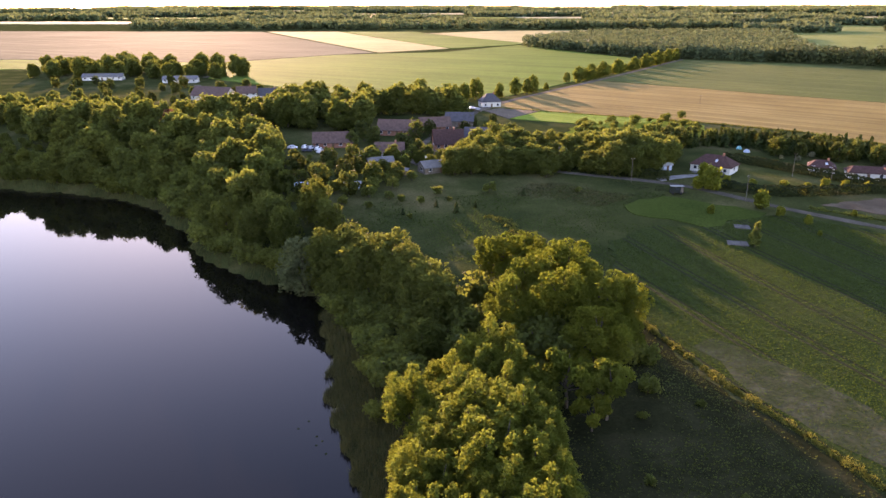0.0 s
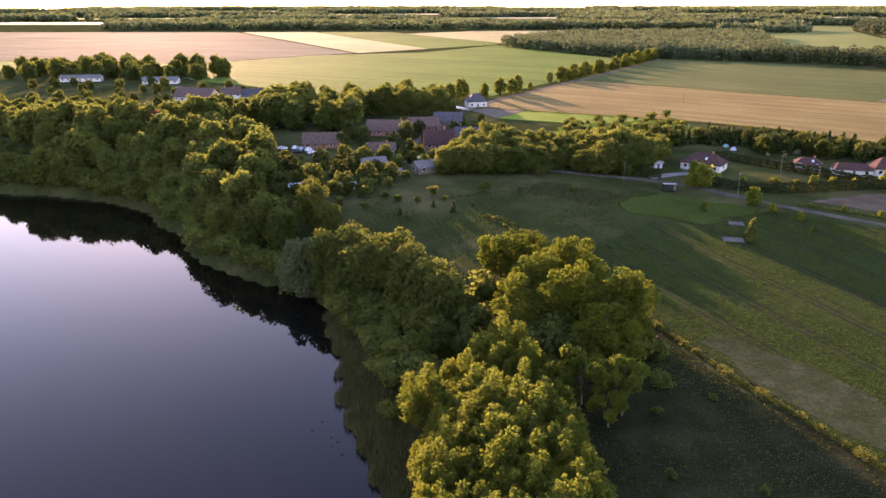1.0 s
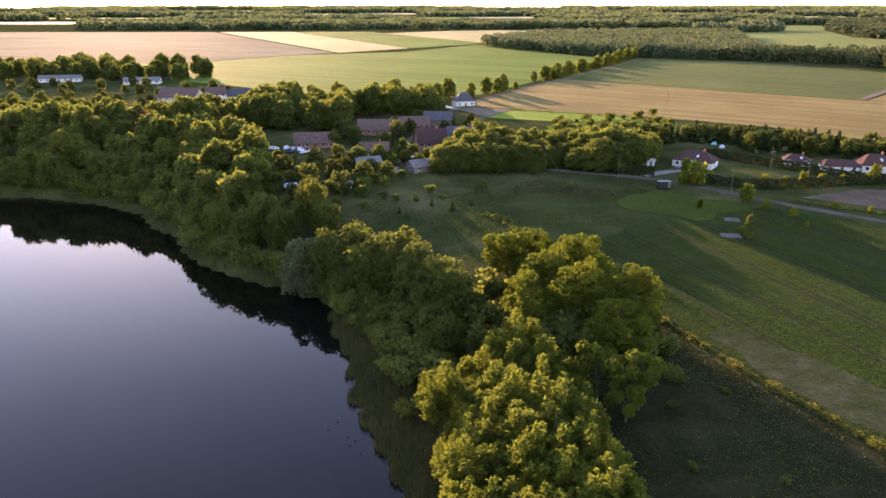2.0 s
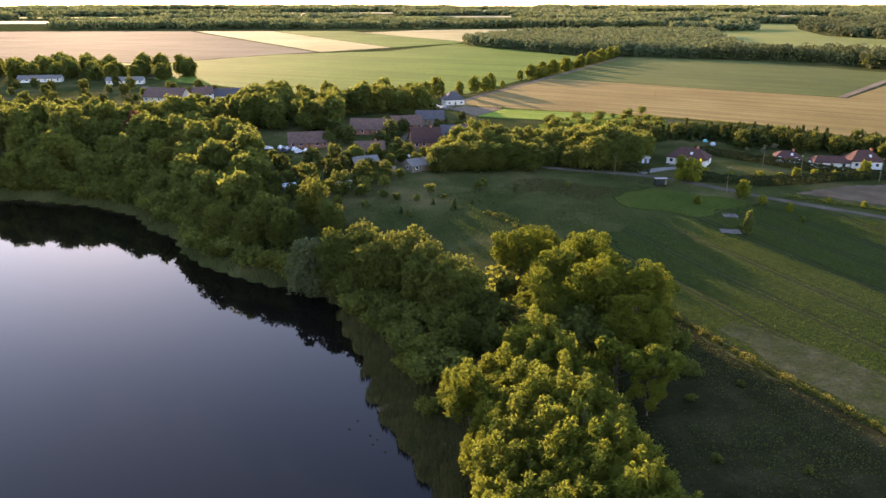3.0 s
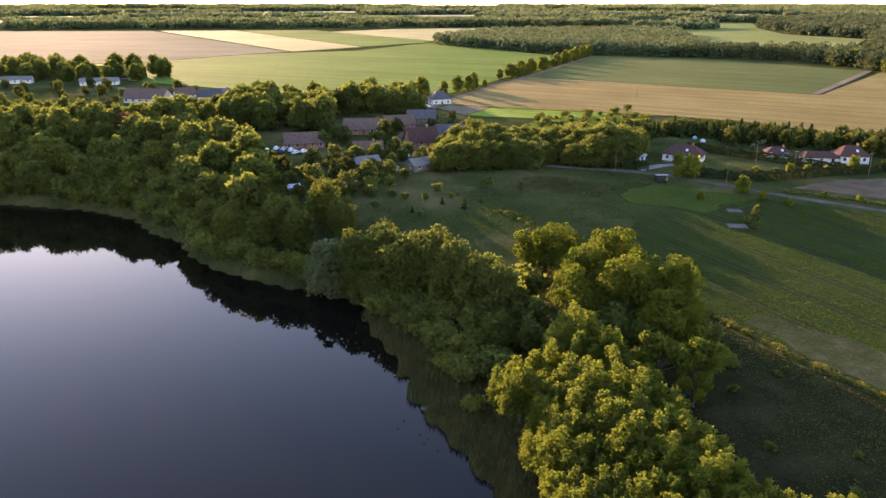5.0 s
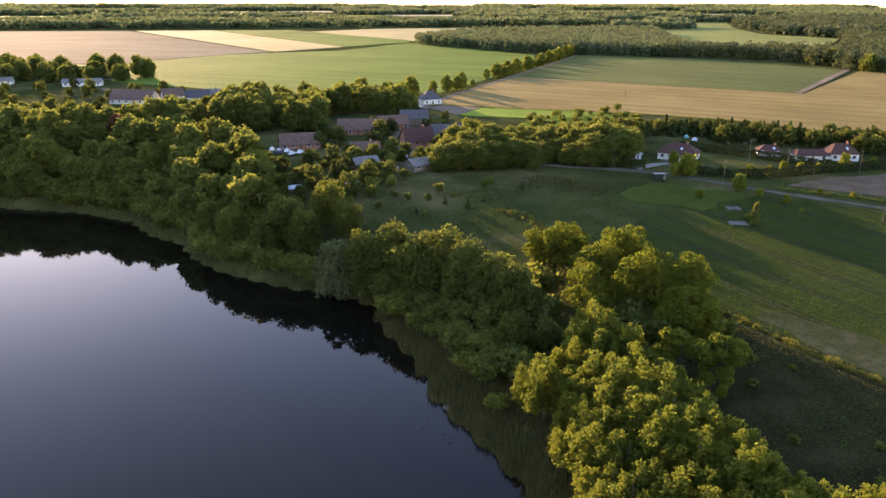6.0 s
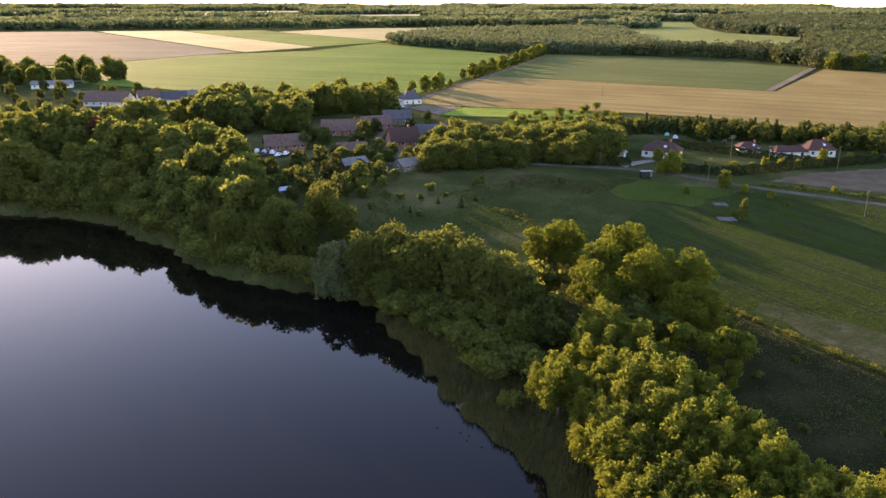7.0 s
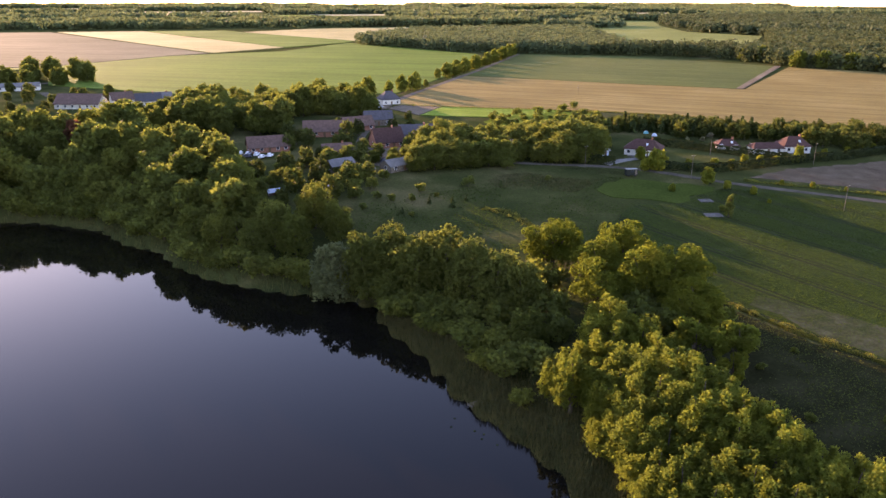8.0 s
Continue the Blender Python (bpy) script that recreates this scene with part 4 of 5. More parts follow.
for k, (x0, x1, y0, y1, mat) in enumerate([(-1600, -200, 2040, 2300, "far_pale"), (-100, 900, 2040, 2260, "big_green"), (1000, 2400, 2120, 2320, "far_pale"), (-1800, 200, 2600, 2820, "big_green"), (300, 1700, 2700, 2900, "far_pale"),
                                           (-2200, -300, 3200, 3460, "far_pale"), (-100, 1600, 3320, 3560, "far_pale"), (-2600, 0, 4000, 4250, "far_pale"), (300, 3000, 4150, 4350, "far_pale")]):
    sheet("distant_field", [(x0, y0), (x1, y0 + 60), (x1 + 90, y1), (x0 - 60, y1 - 40)], M[mat], 120, 1.5, "pale far field strip below the horizon" if mat == "far_pale" else "green far field strip below the horizon", "field", 25)

# ---------------------------------------------------------------- hedges, reeds
leafy_row("field_margin", [(40, 143), (46, 127), (51, 113), (57, 101), (64, 84), (74, 56)], 1.5, 1.0, M["herb"], 301, 130, 0.18, "overgrown olive margin of tall herbs along the field", "hedge", 0.8, "stuff")
for k, line in enumerate([[(108, 274), (113, 269), (127, 252), (137, 240), (146, 232)], [(87, 236.5), (92, 232.5), (99, 228), (110, 225), (125, 226), (138, 228), (153, 229), (170, 229.5), (192, 233), (225, 240)], [(66, 248), (78, 243)]]):
    leafy_row("clipped_hedge", line, 2.3, 3.0, M["hedge"], 310 + k, 170, 0.32, "dark clipped evergreen garden hedge, deepened for its backlit shade", "hedge", 0.15, "", True)
rng = np.random.default_rng(320)
xs = np.concatenate([rng.uniform(-200, 20, 110000), rng.uniform(-32, 8, 60000)])
ys = np.concatenate([rng.uniform(60, 300, 110000), rng.uniform(72, 172, 60000)])
d = shore_distance(xs, ys)
wide = np.where(ys < 165, 13.0, 5.0)
ok = (d > -1.2) & (d < wide * rng.uniform(0.4, 1.0, len(d)))
xs, ys = xs[ok], ys[ok]
k = len(xs)
a, hgt = rng.uniform(0, 6.283, k), rng.uniform(0.9, 1.9, k)
z = np.maximum(heights(xs, ys), -0.3)
ww, lean = 0.09, rng.normal(0, 0.3, (k, 2))
P = np.stack([np.column_stack([xs - ww * np.cos(a), ys - ww * np.sin(a), z]), np.column_stack([xs + ww * np.cos(a), ys + ww * np.sin(a), z]),
              np.column_stack([xs + lean[:, 0], ys + lean[:, 1], z + hgt])], 1).reshape(-1, 3)
reeds = link_mesh("reed_bed", mesh_of("reed_bed", P, np.arange(3 * k).reshape(-1, 3)), M["reed"])
tagged(reeds, "dull brown-green reed bed along the shore", "reeds", "", "stuff")


# ---------------------------------------------------------------- buildings
def gable_roof(L, W, z0, rise, over=0.5, hip=0.0, thick=0.18):
    bm = bmesh.new()
    a, c, hp = L / 2 + over, W / 2 + over, hip
    drop = rise * over / (W / 2)
    for dz in (0, thick):
        e = [bm.verts.new(p) for p in ((-a, -c, z0 - drop + dz), (a, -c, z0 - drop + dz), (a, c, z0 - drop + dz), (-a, c, z0 - drop + dz))]
        t = [bm.verts.new((-a + hp, 0, z0 + rise + dz)), bm.verts.new((a - hp, 0, z0 + rise + dz))]
        fs = [(e[0], e[1], t[1], t[0]), (e[2], e[3], t[0], t[1])]
        if hip:
            fs += [(e[1], e[2], t[1]), (e[3], e[0], t[0])]
        for f in fs:
            bm.faces.new(f if dz else f[::-1])
    bm.verts.ensure_lookup_table()
    v = bm.verts
    for p, q in ((0, 1), (1, 2), (2, 3), (3, 0)):
        if hip or p in (0, 2):
            bm.faces.new((v[p], v[q], v[q + 6], v[p + 6]))
    if not hip:
        for p, q, t in ((1, 2, 5), (3, 0, 4)):
            bm.faces.new((v[p], v[t], v[t + 6], v[p + 6]))
            bm.faces.new((v[t], v[q], v[q + 6], v[t + 6]))
    bmesh.ops.recalc_face_normals(bm, faces=bm.faces[:])
    return bm


def house(name, x, y, turn, L, W, wall_h, rise, wall, roof, label, hip=0.0, windows=4, chimney=True, group="village houses", category="house", door=True):
    """A house with walls, gables, roof, windows, door and chimney."""
    z = min(height(x + dx, y + dy) for dx in (-4, 4) for dy in (-4, 4))
    top = thing(name, pose(x, y, z, 0, 0, turn), label, category, group)
    bm = box(bmesh.new(), -L / 2, L / 2, -W / 2, W / 2, -1.0, wall_h)
    if not hip:
        for s in (-1, 1):
            a = [bm.verts.new((s * (L / 2 - t), q, zz)) for t in (0.0, 0.3) for q, zz in ((-W / 2, wall_h), (W / 2, wall_h), (0, wall_h + rise))]
            bm.faces.new(a[:3]), bm.faces.new(a[3:][::-1])
    bmesh.ops.recalc_face_normals(bm, faces=bm.faces[:])
    part("wall", bm, M[wall], top)
    r = part("roof", gable_roof(L, W, wall_h, rise, 0.5, hip), M[roof], top)
    if chimney:
        boxed("chimney", (L * 0.18, L * 0.18 + 0.7, -0.35, 0.35, wall_h + rise * 0.5, wall_h + rise + 0.9), M["brickwork"], r, bevel=0.03)
    storeys = 2 if wall_h > 4.6 else 1
    for s in range(storeys):
        for k in range(windows):
            wx = -L / 2 + L * (k + 0.5) / windows
            for side in (-1, 1):
                if door and s == 0 and side == -1 and k == windows // 2:
                    boxed("door", (wx - 0.5, wx + 0.5, side * W / 2 - 0.06, side * W / 2 + 0.06, 0, 2.05), M["door"], top)
                    continue
                w = boxed("window", (wx - 0.65, wx + 0.65, side * W / 2 - 0.04, side * W / 2 + 0.04, 0.9 + 2.7 * s, 2.2 + 2.7 * s), M["frame"], top)
                boxed("pane", (wx - 0.55, wx + 0.55, side * W / 2 - 0.055, side * W / 2 + 0.055, 1.0 + 2.7 * s, 2.1 + 2.7 * s), M["window"], w)
        for side in (-1, 1):
            w = boxed("window", (side * L / 2 - 0.04, side * L / 2 + 0.04, -0.65, 0.65, 0.9 + 2.7 * s, 2.2 + 2.7 * s), M["frame"], top)
            boxed("pane", (side * L / 2 - 0.055, side * L / 2 + 0.055, -0.55, 0.55, 1.0 + 2.7 * s, 2.1 + 2.7 * s), M["window"], w)
    return top


RED = "white rendered bungalow with a red tiled hip roof"
house("bungalow", 98, 256.5, -38, 14, 9.5, 2.8, 3.0, "white", "red_tile", RED, 4.2, 4, group="garden houses")
house("villa", 160, 246, -15, 10.5, 9, 2.9, 3.1, "white", "red_tile", "white rendered villa with a steep red tiled roof", 3.5, 3, group="garden houses")
house("garage_wing", 147, 246, -15, 12, 6.5, 2.5, 1.6, "white", "red_tile", "low white wing with a flat red roof", 2.0, 3, False, "garden houses", "outbuilding")
house("bungalow", 137, 257, -25, 8.5, 7.2, 1.9, 1.9, "white", "red_tile", "small bungalow with a dark red roof behind a hedge", 2.8, 3, group="garden houses")
BARN = "old brick barn with a weathered brown tiled roof"
house("barn", -20, 327, -8, 18, 9, 2.6, 4.0, "brickwork", "brown_tile", BARN, 0, 5, False, category="barn")
house("barn", -4, 336, 12, 14, 8, 2.6, 3.6, "brickwork", "brown_tile", BARN, 0, 4, False, category="barn")
house("barn", 8, 347, -4, 13, 8, 3.2, 3.4, "timber", "slate", "dark timber barn with a dark roof", 0, 3, False, category="barn")
house("farmhouse", 2, 298, 8, 12, 10, 2.6, 5.0, "brickwork", "red_tile", "farmhouse with a high faded red tiled roof", 0, 4)
house("farmhouse", 17, 306, -6, 15, 8, 3.2, 3.8, "white", "slate", "white farmhouse with a dark slate roof", 0, 5)
house("barn", -46, 301, 6, 16, 8, 2.4, 3.6, "brickwork", "brown_tile", BARN, 0, 5, False, category="barn")
house("farmhouse", -21, 282, 2, 11, 7, 2.4, 3.0, "cream", "brown_tile", "cream farmhouse with a reddish brown roof", 0, 4)
house("shed", -23, 260, 20, 9, 6, 2.5, 1.8, "timber", "grey_sheet", "timber shed with a grey sheet roof", 0, 2, False, category="shed")
house("shed", -2, 256, 28, 13, 6, 2.4, 1.8, "timber", "grey_sheet", "long grey shed with a sheet roof", 0, 3, False, category="shed")
house("country_house", 26, 408, 12, 10.5, 9, 3.4, 3.8, "white", "slate", "white country house with a slate-blue hip roof", 4.0, 3)
house("village_house", -116, 433, 20, 11, 8, 4.8, 3.4, "white", "brown_tile", "white house with a brown tiled roof among trees", 0, 3)
house("village_house", -103, 437, 10, 13, 8, 3.2, 3.6, "white", "slate", "white house with a grey roof among trees", 0, 4)
house("barn", -137, 438, -18, 24, 12, 2.8, 4.6, "cream", "brown_tile", "large cream barn with a long reddish brown roof", 0, 6, False, category="barn")
house("village_house", -96, 447, 4, 9, 7, 3.0, 3.0, "white", "grey_sheet", "small white house with a pale grey roof", 0, 3)
house("long_hall", -190, 535, 6, 24, 9, 2.6, 2.0, "white", "grey_sheet", "long low white hall with a grey roof", 0, 6, False, category="hall")
house("long_hall", -254, 553, 8, 28, 9, 2.6, 2.0, "white", "grey_sheet", "long low white hall with a grey roof", 0, 7, False, category="hall")


# ---------------------------------------------------------------- yards and gardens
sheet("garden_lawn", [(84, 246), (92, 262), (112, 272), (132, 256), (152, 240), (146, 232), (112, 230), (100, 230), (90, 238)], M["lawn"], 4, 0.06, "mown garden lawn round the bungalows", "lawn")
ribbon("driveway", [(74, 243), (84, 249), (92, 249)], 3.4, M["concrete"], 0.16, "pale paved driveway of the bungalow", "driveway")
sheet("village_yard", [(-8, 262), (4, 268), (14, 292), (8, 300), (-8, 290), (-14, 272)], M["dirt"], 4, 0.08, "bare pale farmyard", "yard")

for k, (x, y, turn, L, W) in enumerate([(79, 184, -14, 5.4, 3.6), (85, 196.5, -14, 4.2, 3.4)]):
    slab = thing("concrete_slab", pose(x, y, height(x, y), 0, 0, turn), "weathered pale concrete slab lying in the crop", "slab", "field slabs")
    for s in range(3):
        boxed("panel", (-L / 2 + L * s / 3 + 0.02, -L / 2 + L * (s + 1) / 3 - 0.02, -W / 2, W / 2, -0.4, 0.42), M["old_concrete"], slab, bevel=0.04)

box_z = height(75.5, 227)
cont = thing("site_trailer", pose(75.5, 227, box_z, 0, 0, -4), "dark green site trailer with a pale roof beside the lane", "trailer")
body = boxed("body", (-2.1, 2.1, -0.8, 0.8, 0.45, 2.6), M["dark_metal"], cont, bevel=0.04)
boxed("roof", (-2.15, 2.15, -0.85, 0.85, 2.6, 2.7), M["pale_metal"], cont, "pale sheet roof", bevel=0.03)
boxed("window", (-0.6, 0.6, -0.82, -0.78, 1.5, 2.1), M["window"], body)
boxed("door", (1.1, 1.9, -0.83, -0.77, 0.6, 2.4), M["timber"], body)
for wx in (-1.3, 1.3):
    for wy in (-0.75, 0.75):
        bm = bmesh.new()
        bmesh.ops.create_cone(bm, cap_ends=True, segments=14, radius1=0.36, radius2=0.36, depth=0.22, matrix=pose(wx, wy, 0.36, 90))
        part("wheel", bm, M["rubber"], cont)
boxed("drawbar", (2.1, 3.2, -0.08, 0.08, 0.5, 0.62), M["dark_metal"], cont)


def utility_pole(x, y, h=8.5):
    top = thing("utility_pole", pose(x, y, height(x, y)), "weathered grey wooden utility pole", "pole", "utility poles")
    bm = bmesh.new()
    tube(bm, [(0, 0, -0.8), (0, 0, h * 0.5), (0, 0, h)], [0.10, 0.085, 0.07], 8)
    part("shaft", bm, M["timber"], top)
    arm = boxed("crossarm", (-0.55, 0.55, -0.045, 0.045, h - 0.5, h - 0.41), M["timber"], top, bevel=0.015)
    for ix in (-0.5, 0.0, 0.5):
        bm = bmesh.new()
        bmesh.ops.create_cone(bm, cap_ends=True, segments=8, radius1=0.045, radius2=0.03, depth=0.16, matrix=pose(ix, 0, h - 0.32))
        part("insulator", bm, M["white"], arm)


for x, y in ((64, 240), (42, 258), (95, 219.5), (122, 178), (127, 231), (122, 247), (152, 225)):
    utility_pole(x, y)
utility_pole(145, 412, 6.0)


def car(x, y, turn, paint, label, size=1.0):
    """A small car: body, cabin with glass, lights and wheels."""
    top = thing("car", pose(x, y, height(x, y) + 0.1, 0, 0, turn), label, "car", "parked cars")
    bm = bmesh.new()
    for x0, x1, w0, w1, z0, z1, sx in ((-2.1, 2.1, 0.86, 0.82, 0.3, 0.92, 0.96), (-1.5, 1.05, 0.8, 0.62, 0.92, 1.45, 0.72)):
        lo = [bm.verts.new((a, c * w0, z0)) for a, c in ((x0, -1), (x1, -1), (x1, 1), (x0, 1))]
        hi = [bm.verts.new((a * sx - 0.1, c * w1, z1)) for a, c in ((x0, -1), (x1, -1), (x1, 1), (x0, 1))]
        bm.faces.new(hi), bm.faces.new(lo[::-1])
        for k in range(4):
            bm.faces.new((lo[k], lo[(k + 1) % 4], hi[(k + 1) % 4], hi[k]))
    bmesh.ops.recalc_face_normals(bm, faces=bm.faces[:])
    bmesh.ops.bevel(bm, geom=bm.edges[:], offset=0.07, segments=2, affect="EDGES")
    body = part("body", bm, M[paint], top, smooth=True)
    for s in (-1, 1):
        boxed("side_window", (-1.05, 0.62, s * 0.70 - 0.05, s * 0.70 + 0.05, 0.98, 1.36), M["window"], body)
        boxed("headlight", (1.98, 2.06, s * 0.62 - 0.15, s * 0.62 + 0.15, 0.6, 0.75), M["frame"], body)
    boxed("windscreen", (0.62, 0.86, -0.6, 0.6, 0.98, 1.34), M["window"], body)
    for wx in (-1.3, 1.3):
        for wy in (-0.8, 0.8):
            bm = bmesh.new()
            bmesh.ops.create_cone(bm, cap_ends=True, segments=14, radius1=0.32, radius2=0.32, depth=0.2, matrix=pose(wx, wy, 0.32, 90))
            part("wheel", bm, M["rubber"], top)


for k, (x, y, turn) in enumerate([(-62, 295, 10), (-57, 296, 80), (-54, 294, 70), (-51, 292, 75), (-55, 289, 15), (-49, 287, 60), (-46, 289, 70), (-8, 272, 10), (-6, 275, 70), (-5, 268, 40), (-24, 272, 5), (16, 398, 30), (19, 394, 50), (-33, 277, 5),
                                  (97, 247.5, 40)]):
    paint = ("car_white", "car_white", "car_silver", "car_white", "car_dark")[k % 5]
    car(x, y, turn, paint, {"car_white": "white car parked in the village", "car_silver": "silver car parked in the village", "car_dark": "dark car parked in the village"}[paint])

house("caravan", -30, 233, 10, 5.0, 2.3, 2.2, 0.35, "blue_sheet", "pale_metal", "pale blue garden caravan with a rounded roof", 0, 2, False, "sheds", "caravan")
house("garden_shed", 81, 258, 20, 3.4, 2.4, 2.1, 0.5, "blue_sheet", "pale_metal", "small pale blue garden shed with a flat roof", 0, 1, False, "sheds", "shed")
house("garden_shed", -48, 238, 15, 3.6, 2.6, 2.0, 0.6, "timber", "blue_sheet", "garden shed with a pale blue sheet roof", 0, 1, False, "sheds", "shed")
house("garden_shed", -14, 250, -10, 3.2, 2.4, 2.0, 0.6, "timber", "grey_sheet", "small timber garden shed", 0, 1, False, "sheds", "shed")

for x, y, mat, label in ((122, 295, "teal", "teal garden dome tent on the lawn"), (122.5, 288.5, "blue_sheet", "white garden dome tent on the lawn")):
    bm = bmesh.new()
    bmesh.ops.create_uvsphere(bm, u_segments=18, v_segments=10, radius=1.5)
    for v in bm.verts:
        v.co.z = max(v.co.z, -0.05) * 1.05
    dome = thing("dome_tent", Matrix.LocRotScale((x, y, height(x, y)), None, (0.8, 0.8, 0.8)), label, "tent", "dome tents")
    shell = part("shell", bm, M[mat], dome, smooth=True)
    for a in range(0, 180, 60):
        bm = bmesh.new()
        tube(bm, [(1.53 * math.cos(radians(e)) * math.cos(radians(a)), 1.53 * math.cos(radians(e)) * math.sin(radians(a)), 1.61 * math.sin(radians(e))) for e in range(0, 181, 15)], [0.03] * 13, 5)
        part("pole", bm, M["frame"], dome)

# skylights, porch and dormers of the garden houses
for ob in [o for o in scene.collection.objects if o.parent is None and o.name.split(".")[0] in ("bungalow", "villa")]:
    roof = [c for c in ob.children if c.name.split(".")[0] == "roof"][0]
    w = max(abs(v.co.y) for v in roof.data.vertices) - 0.5
    lo, hi = min(v.co.z for v in roof.data.vertices) + 0.5, max(v.co.z for v in roof.data.vertices)
    for sx in (1.4,):
        for side in (-1, 1):
            zz = lo + (hi - lo) * 0.45
            sl = boxed("skylight", (-0.4, 0.4, -0.6, 0.6, -0.05, 0.10), M["frame"], roof, "pale framed roof window", 0.02)
            sl.matrix_basis = pose(sx, side * w * 0.55, zz, -side * math.degrees(math.atan2(hi - lo, w)))
            boxed("pane", (-0.32, 0.32, -0.52, 0.52, 0.10, 0.115), M["blue_sheet"], sl)

# the gabled porch of the larger bungalow
home = [o for o in scene.collection.objects if o.name == "bungalow"][0]
bm = box(bmesh.new(), -1.7, 1.7, -6.6, -4.6, -0.6, 2.6)
for s in (-6.6, -6.3):
    bm.faces.new([bm.verts.new(c) for c in ((-1.7, s, 2.6), (1.7, s, 2.6), (0, s, 3.7))])
porch = part("porch", bm, M["white"], home)
pr = part("roof", gable_roof(4.0, 3.4, 2.6, 1.15, 0.3), M["red_tile"], porch)
pr.matrix_basis = pose(0, -4.6, 0, 0, 0, 90)
for px in (-0.95, 0.95):
    boxed("window", (px - 0.5, px + 0.5, -6.63, -6.57, 0.8, 2.1), M["window"], porch)
boxed("terrace", (-5.5, -1.9, -7.2, -4.9, -0.5, 0.12), M["concrete"], home)

# ---------------------------------------------------------------- shore
jet = thing("jetty", pose(-19.3, 116.6, 0, 0, 0, 200), "small grey wooden fishing jetty in the reeds", "jetty")
for k in range(9):
    boxed("plank", (-1.3 + 0.3 * k, -1.04 + 0.3 * k, -0.75, 0.75, 0.42, 0.47), M["timber"], jet)
for px in (-1.2, 1.2):
    for py in (-0.68, 0.68):
        bm = bmesh.new()
        tube(bm, [(px, py, -1.6), (px, py, 0.95)], [0.07, 0.06], 7)
        part("post", bm, M["timber"], jet)
    boxed("beam", (px - 0.05, px + 0.05, -0.75, 0.75, 0.3, 0.42), M["timber"], jet)


bloom = tree("blossom_shrub", "shrub", M["blossom"], 140, 3.0, 1.5, 420, 0.35, "pale blossoming garden shrub", "shrub", "blossoming shrubs")
for x, y, s in ((135, 271, 1.0), (143, 277, 1.1), (139, 266, 0.8), (131, 276, 0.7)):
    stand(bloom, x, y, s)
red_bush = tree("copper_shrub", "shrub", M["copper"], 141, 3.2, 1.7, 420, 0.4, "copper-leaved garden shrub beside the grove", "shrub")
stand(red_bush, 84, 290, 1.1)
beech = tree("copper_beech", "round", M["copper"], 142, 14.0, 5.0, 2400, 0.85, "dark reddish copper beech in the lakeside wood", "tree")
stand(beech, -118, 315, 1.0)


def tussocks(name, poly, count, size, mat, seed, label, category="grass"):
    """Rough grass: many small tufts."""
    rng = np.random.default_rng(seed)
    xs, ys = [p[0] for p in poly], [p[1] for p in poly]
    x, y = rng.uniform(min(xs), max(xs), count), rng.uniform(min(ys), max(ys), count)
    patch = np.sin(x * 0.19 + 1.3 * np.sin(y * 0.11)) + np.sin(y * 0.23 + 1.1 * np.sin(x * 0.13)) + rng.normal(0, 0.6, count)
    ok = inside(poly, x, y) & (patch > -0.3) & (shore_distance(x, y) > 4)
    x, y = x[ok], y[ok]
    pos = np.column_stack([x, y, heights(x, y) + size * 0.3])
    v, f = leaf_quads(rng, pos, np.tile((0, -0.35, 0.8), (len(x), 1)), size, 1.2)
    return tagged(link_mesh(name, mesh_of(name, v, f), mat), label, category, "", "stuff")


def blades(name, poly, per, size, mat, seed, label, tracks=False):
    """Upright blades of a crop or of tall grass, thinner in the wheel tracks."""
    rng = np.random.default_rng(seed)
    xs, ys = [p[0] for p in poly], [p[1] for p in poly]
    count = int((max(xs) - min(xs)) * (max(ys) - min(ys)) * per)
    x, y = rng.uniform(min(xs), max(xs), count), rng.uniform(min(ys), max(ys), count)
    ok = inside(poly, x, y)
    across = np.mod(0.929 * x + 0.370 * y, 13.0)
    if tracks:
        ok &= (np.abs(across - 11.05) > 0.5) & (np.abs(across - 12.95) > 0.5)
    patch = np.sin(x * 0.11 + 2 * np.sin(y * 0.06)) + np.sin(y * 0.13 + 2 * np.sin(x * 0.07)) + 0.5 * np.sin(across * 2.1) + rng.normal(0, 0.9, count)
    ok &= patch > -1.6
    thin = inside([(51, 126), (56, 131), (63, 120), (69, 107), (74, 94), (68, 92), (60, 105), (55, 115)], x, y)
    ok &= ~thin | (rng.uniform(0, 1, count) < 0.62)
    x, y = x[ok], y[ok]
    k = len(x)
    pos = np.column_stack([x, y, heights(x, y) + 0.25 + size * 0.2])
    v, f = leaf_quads(rng, pos, np.column_stack([rng.normal(0, 0.5, k), rng.normal(-0.7, 0.3, k), rng.normal(0.35, 0.2, k)]), size, 1.1)
    return tagged(link_mesh(name, mesh_of(name, v, f), mat), label, "crop", "", "stuff")


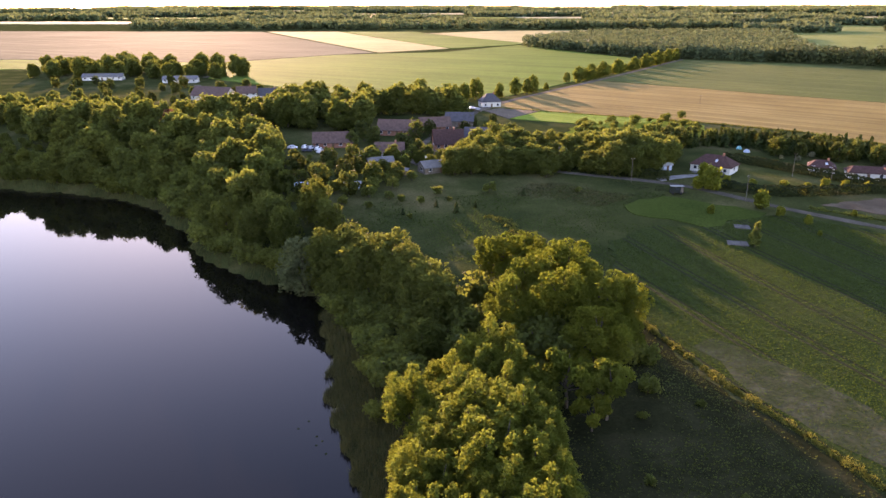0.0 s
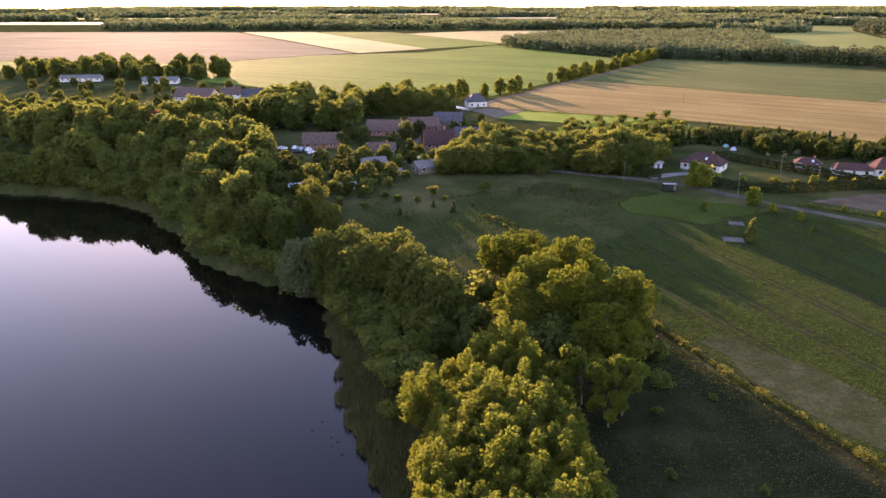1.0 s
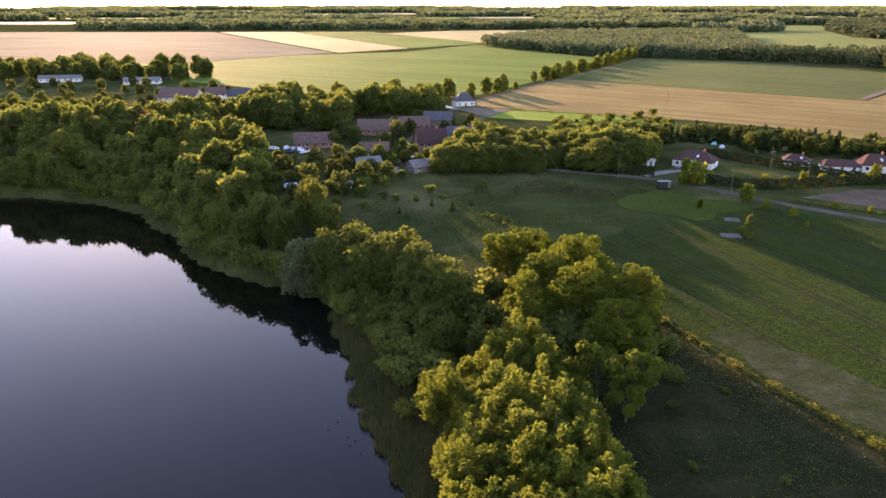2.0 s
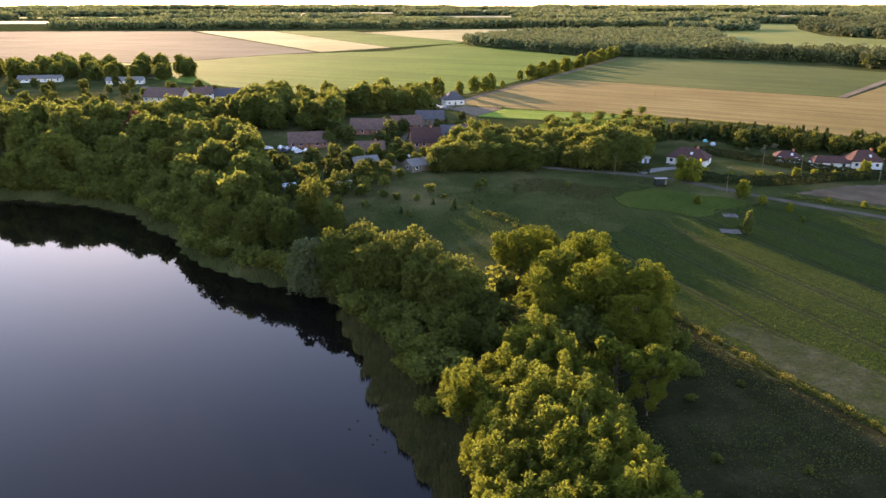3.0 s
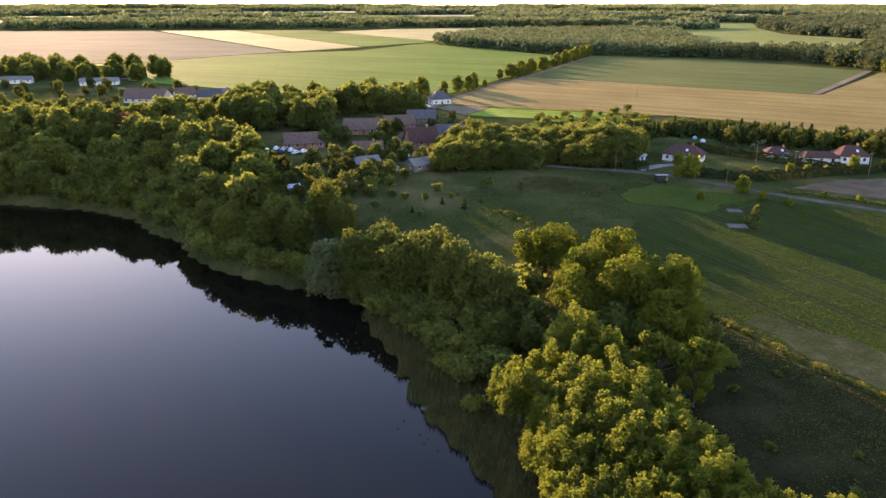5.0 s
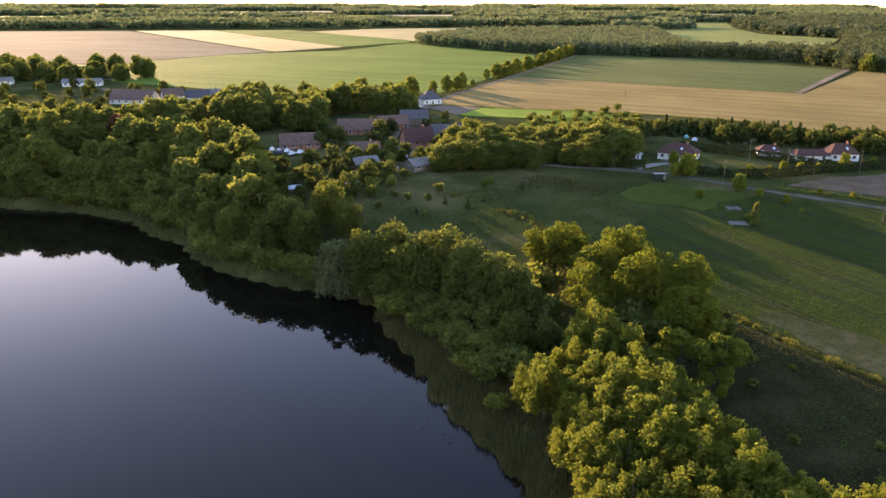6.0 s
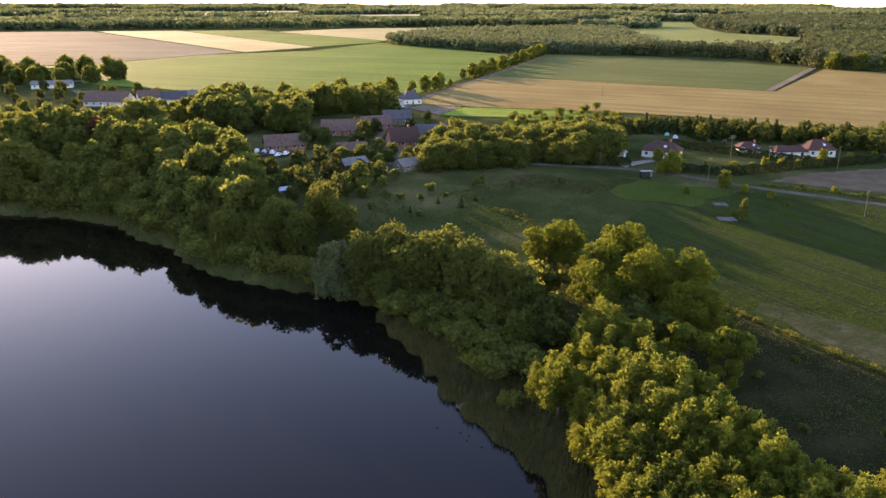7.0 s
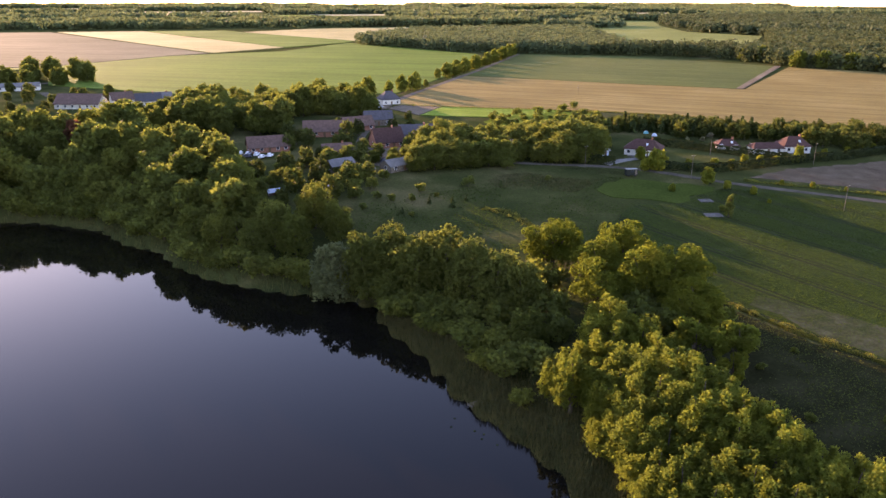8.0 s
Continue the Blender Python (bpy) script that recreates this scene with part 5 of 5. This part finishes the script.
blades("crop_blades", [(41, 146), (45, 133), (58, 101), (79, 48), (110, 60), (140, 150), (132, 183), (113, 198), (100, 206), (90, 204), (74, 195), (62, 197), (46, 186)], 9.0, 0.21, M["blade"], 410, "green crop standing in rows between wheel tracks", True)
tussocks("meadow_grass", [(-38, 214), (-20, 182), (10, 172), (40, 150), (62, 200), (72, 226), (52, 240), (10, 226)], 40000, 0.28, M["blade"], 401, "rough tufted meadow grass with weeds")
# tufts take the dark leaf colour to deepen the shade by the grove
tussocks("shaded_grass", [(12, 110), (34, 130), (41, 142), (61, 92), (74, 50), (28, 45), (22, 80)], 26000, 0.3, M["dark_leaf"], 402, "rough dry grass, coloured dark for the shade of the grove")
tussocks("dry_weeds", [(14, 110), (34, 128), (40, 138), (58, 96), (70, 56), (32, 50), (24, 80)], 2600, 0.32, M["dark_leaf"], 412, "dull dark weeds in the shade-darkened fallow grass", "weeds")
tussocks("weed_patch", [(20, 238), (46, 240), (64, 226), (48, 214), (26, 222)], 9000, 0.34, M["reed"], 411, "pale dry weeds in the rough meadow", "weeds")
for k, (x, y, s) in enumerate([(44, 108, 0.3), (33, 104, 0.4), (42, 84, 0.3), (36, 76, 0.4), (30, 88, 0.4)]):
    stand(shrubs[k % 3], x, y, s * 1.3, 1.2)
tussocks("verge_weeds", [(46, 238), (74, 228), (78, 232), (70, 238), (50, 246)], 2600, 0.3, M["reed"], 403, "pale flowering weeds along the lane", "weeds")
leafy_row("lane_verge", [(112, 213), (126, 203.5), (146, 189.5), (170, 175)], 1.6, 0.8, M["mixed"], 404, 30, 0.35, "low shrubby verge beside the lane", "hedge", 0.9, "stuff")
leafy_row("meadow_margin", [(22, 186), (19, 200), (13, 206)], 3.0, 0.7, M["herb"], 405, 40, 0.35, "sunlit strip of golden tall grass", "grass", 0.8, "stuff")
leafy_row("track_margin", [(27, 403), (75, 378), (126, 355), (163, 332), (198, 290), (240, 244)], 2.0, 0.7, M["herb"], 406, 14, 0.5, "grassy margin of the grain field", "grass", 0.8, "stuff")

# ---------------------------------------------------------------- floating leaves
for x, y in ((-24.2, 113.5), (-22.0, 108.6), (-20.8, 107.2), (-21.6, 105.9), (-19.6, 103.5), (-25.6, 111.0)):
    bm = bmesh.new()
    bmesh.ops.create_circle(bm, cap_ends=True, segments=11, radius=0.22, matrix=pose(x, y, 0.02))
    bm.faces.ensure_lookup_table()
    bmesh.ops.extrude_face_region(bm, geom=bm.faces[:])
    for v in bm.verts[-11:]:
        v.co.z += 0.015
    tagged(part("water_lily_leaf", bm, M["blade"]), "small green lily leaf floating on the lake", "water plant", "floating leaves")
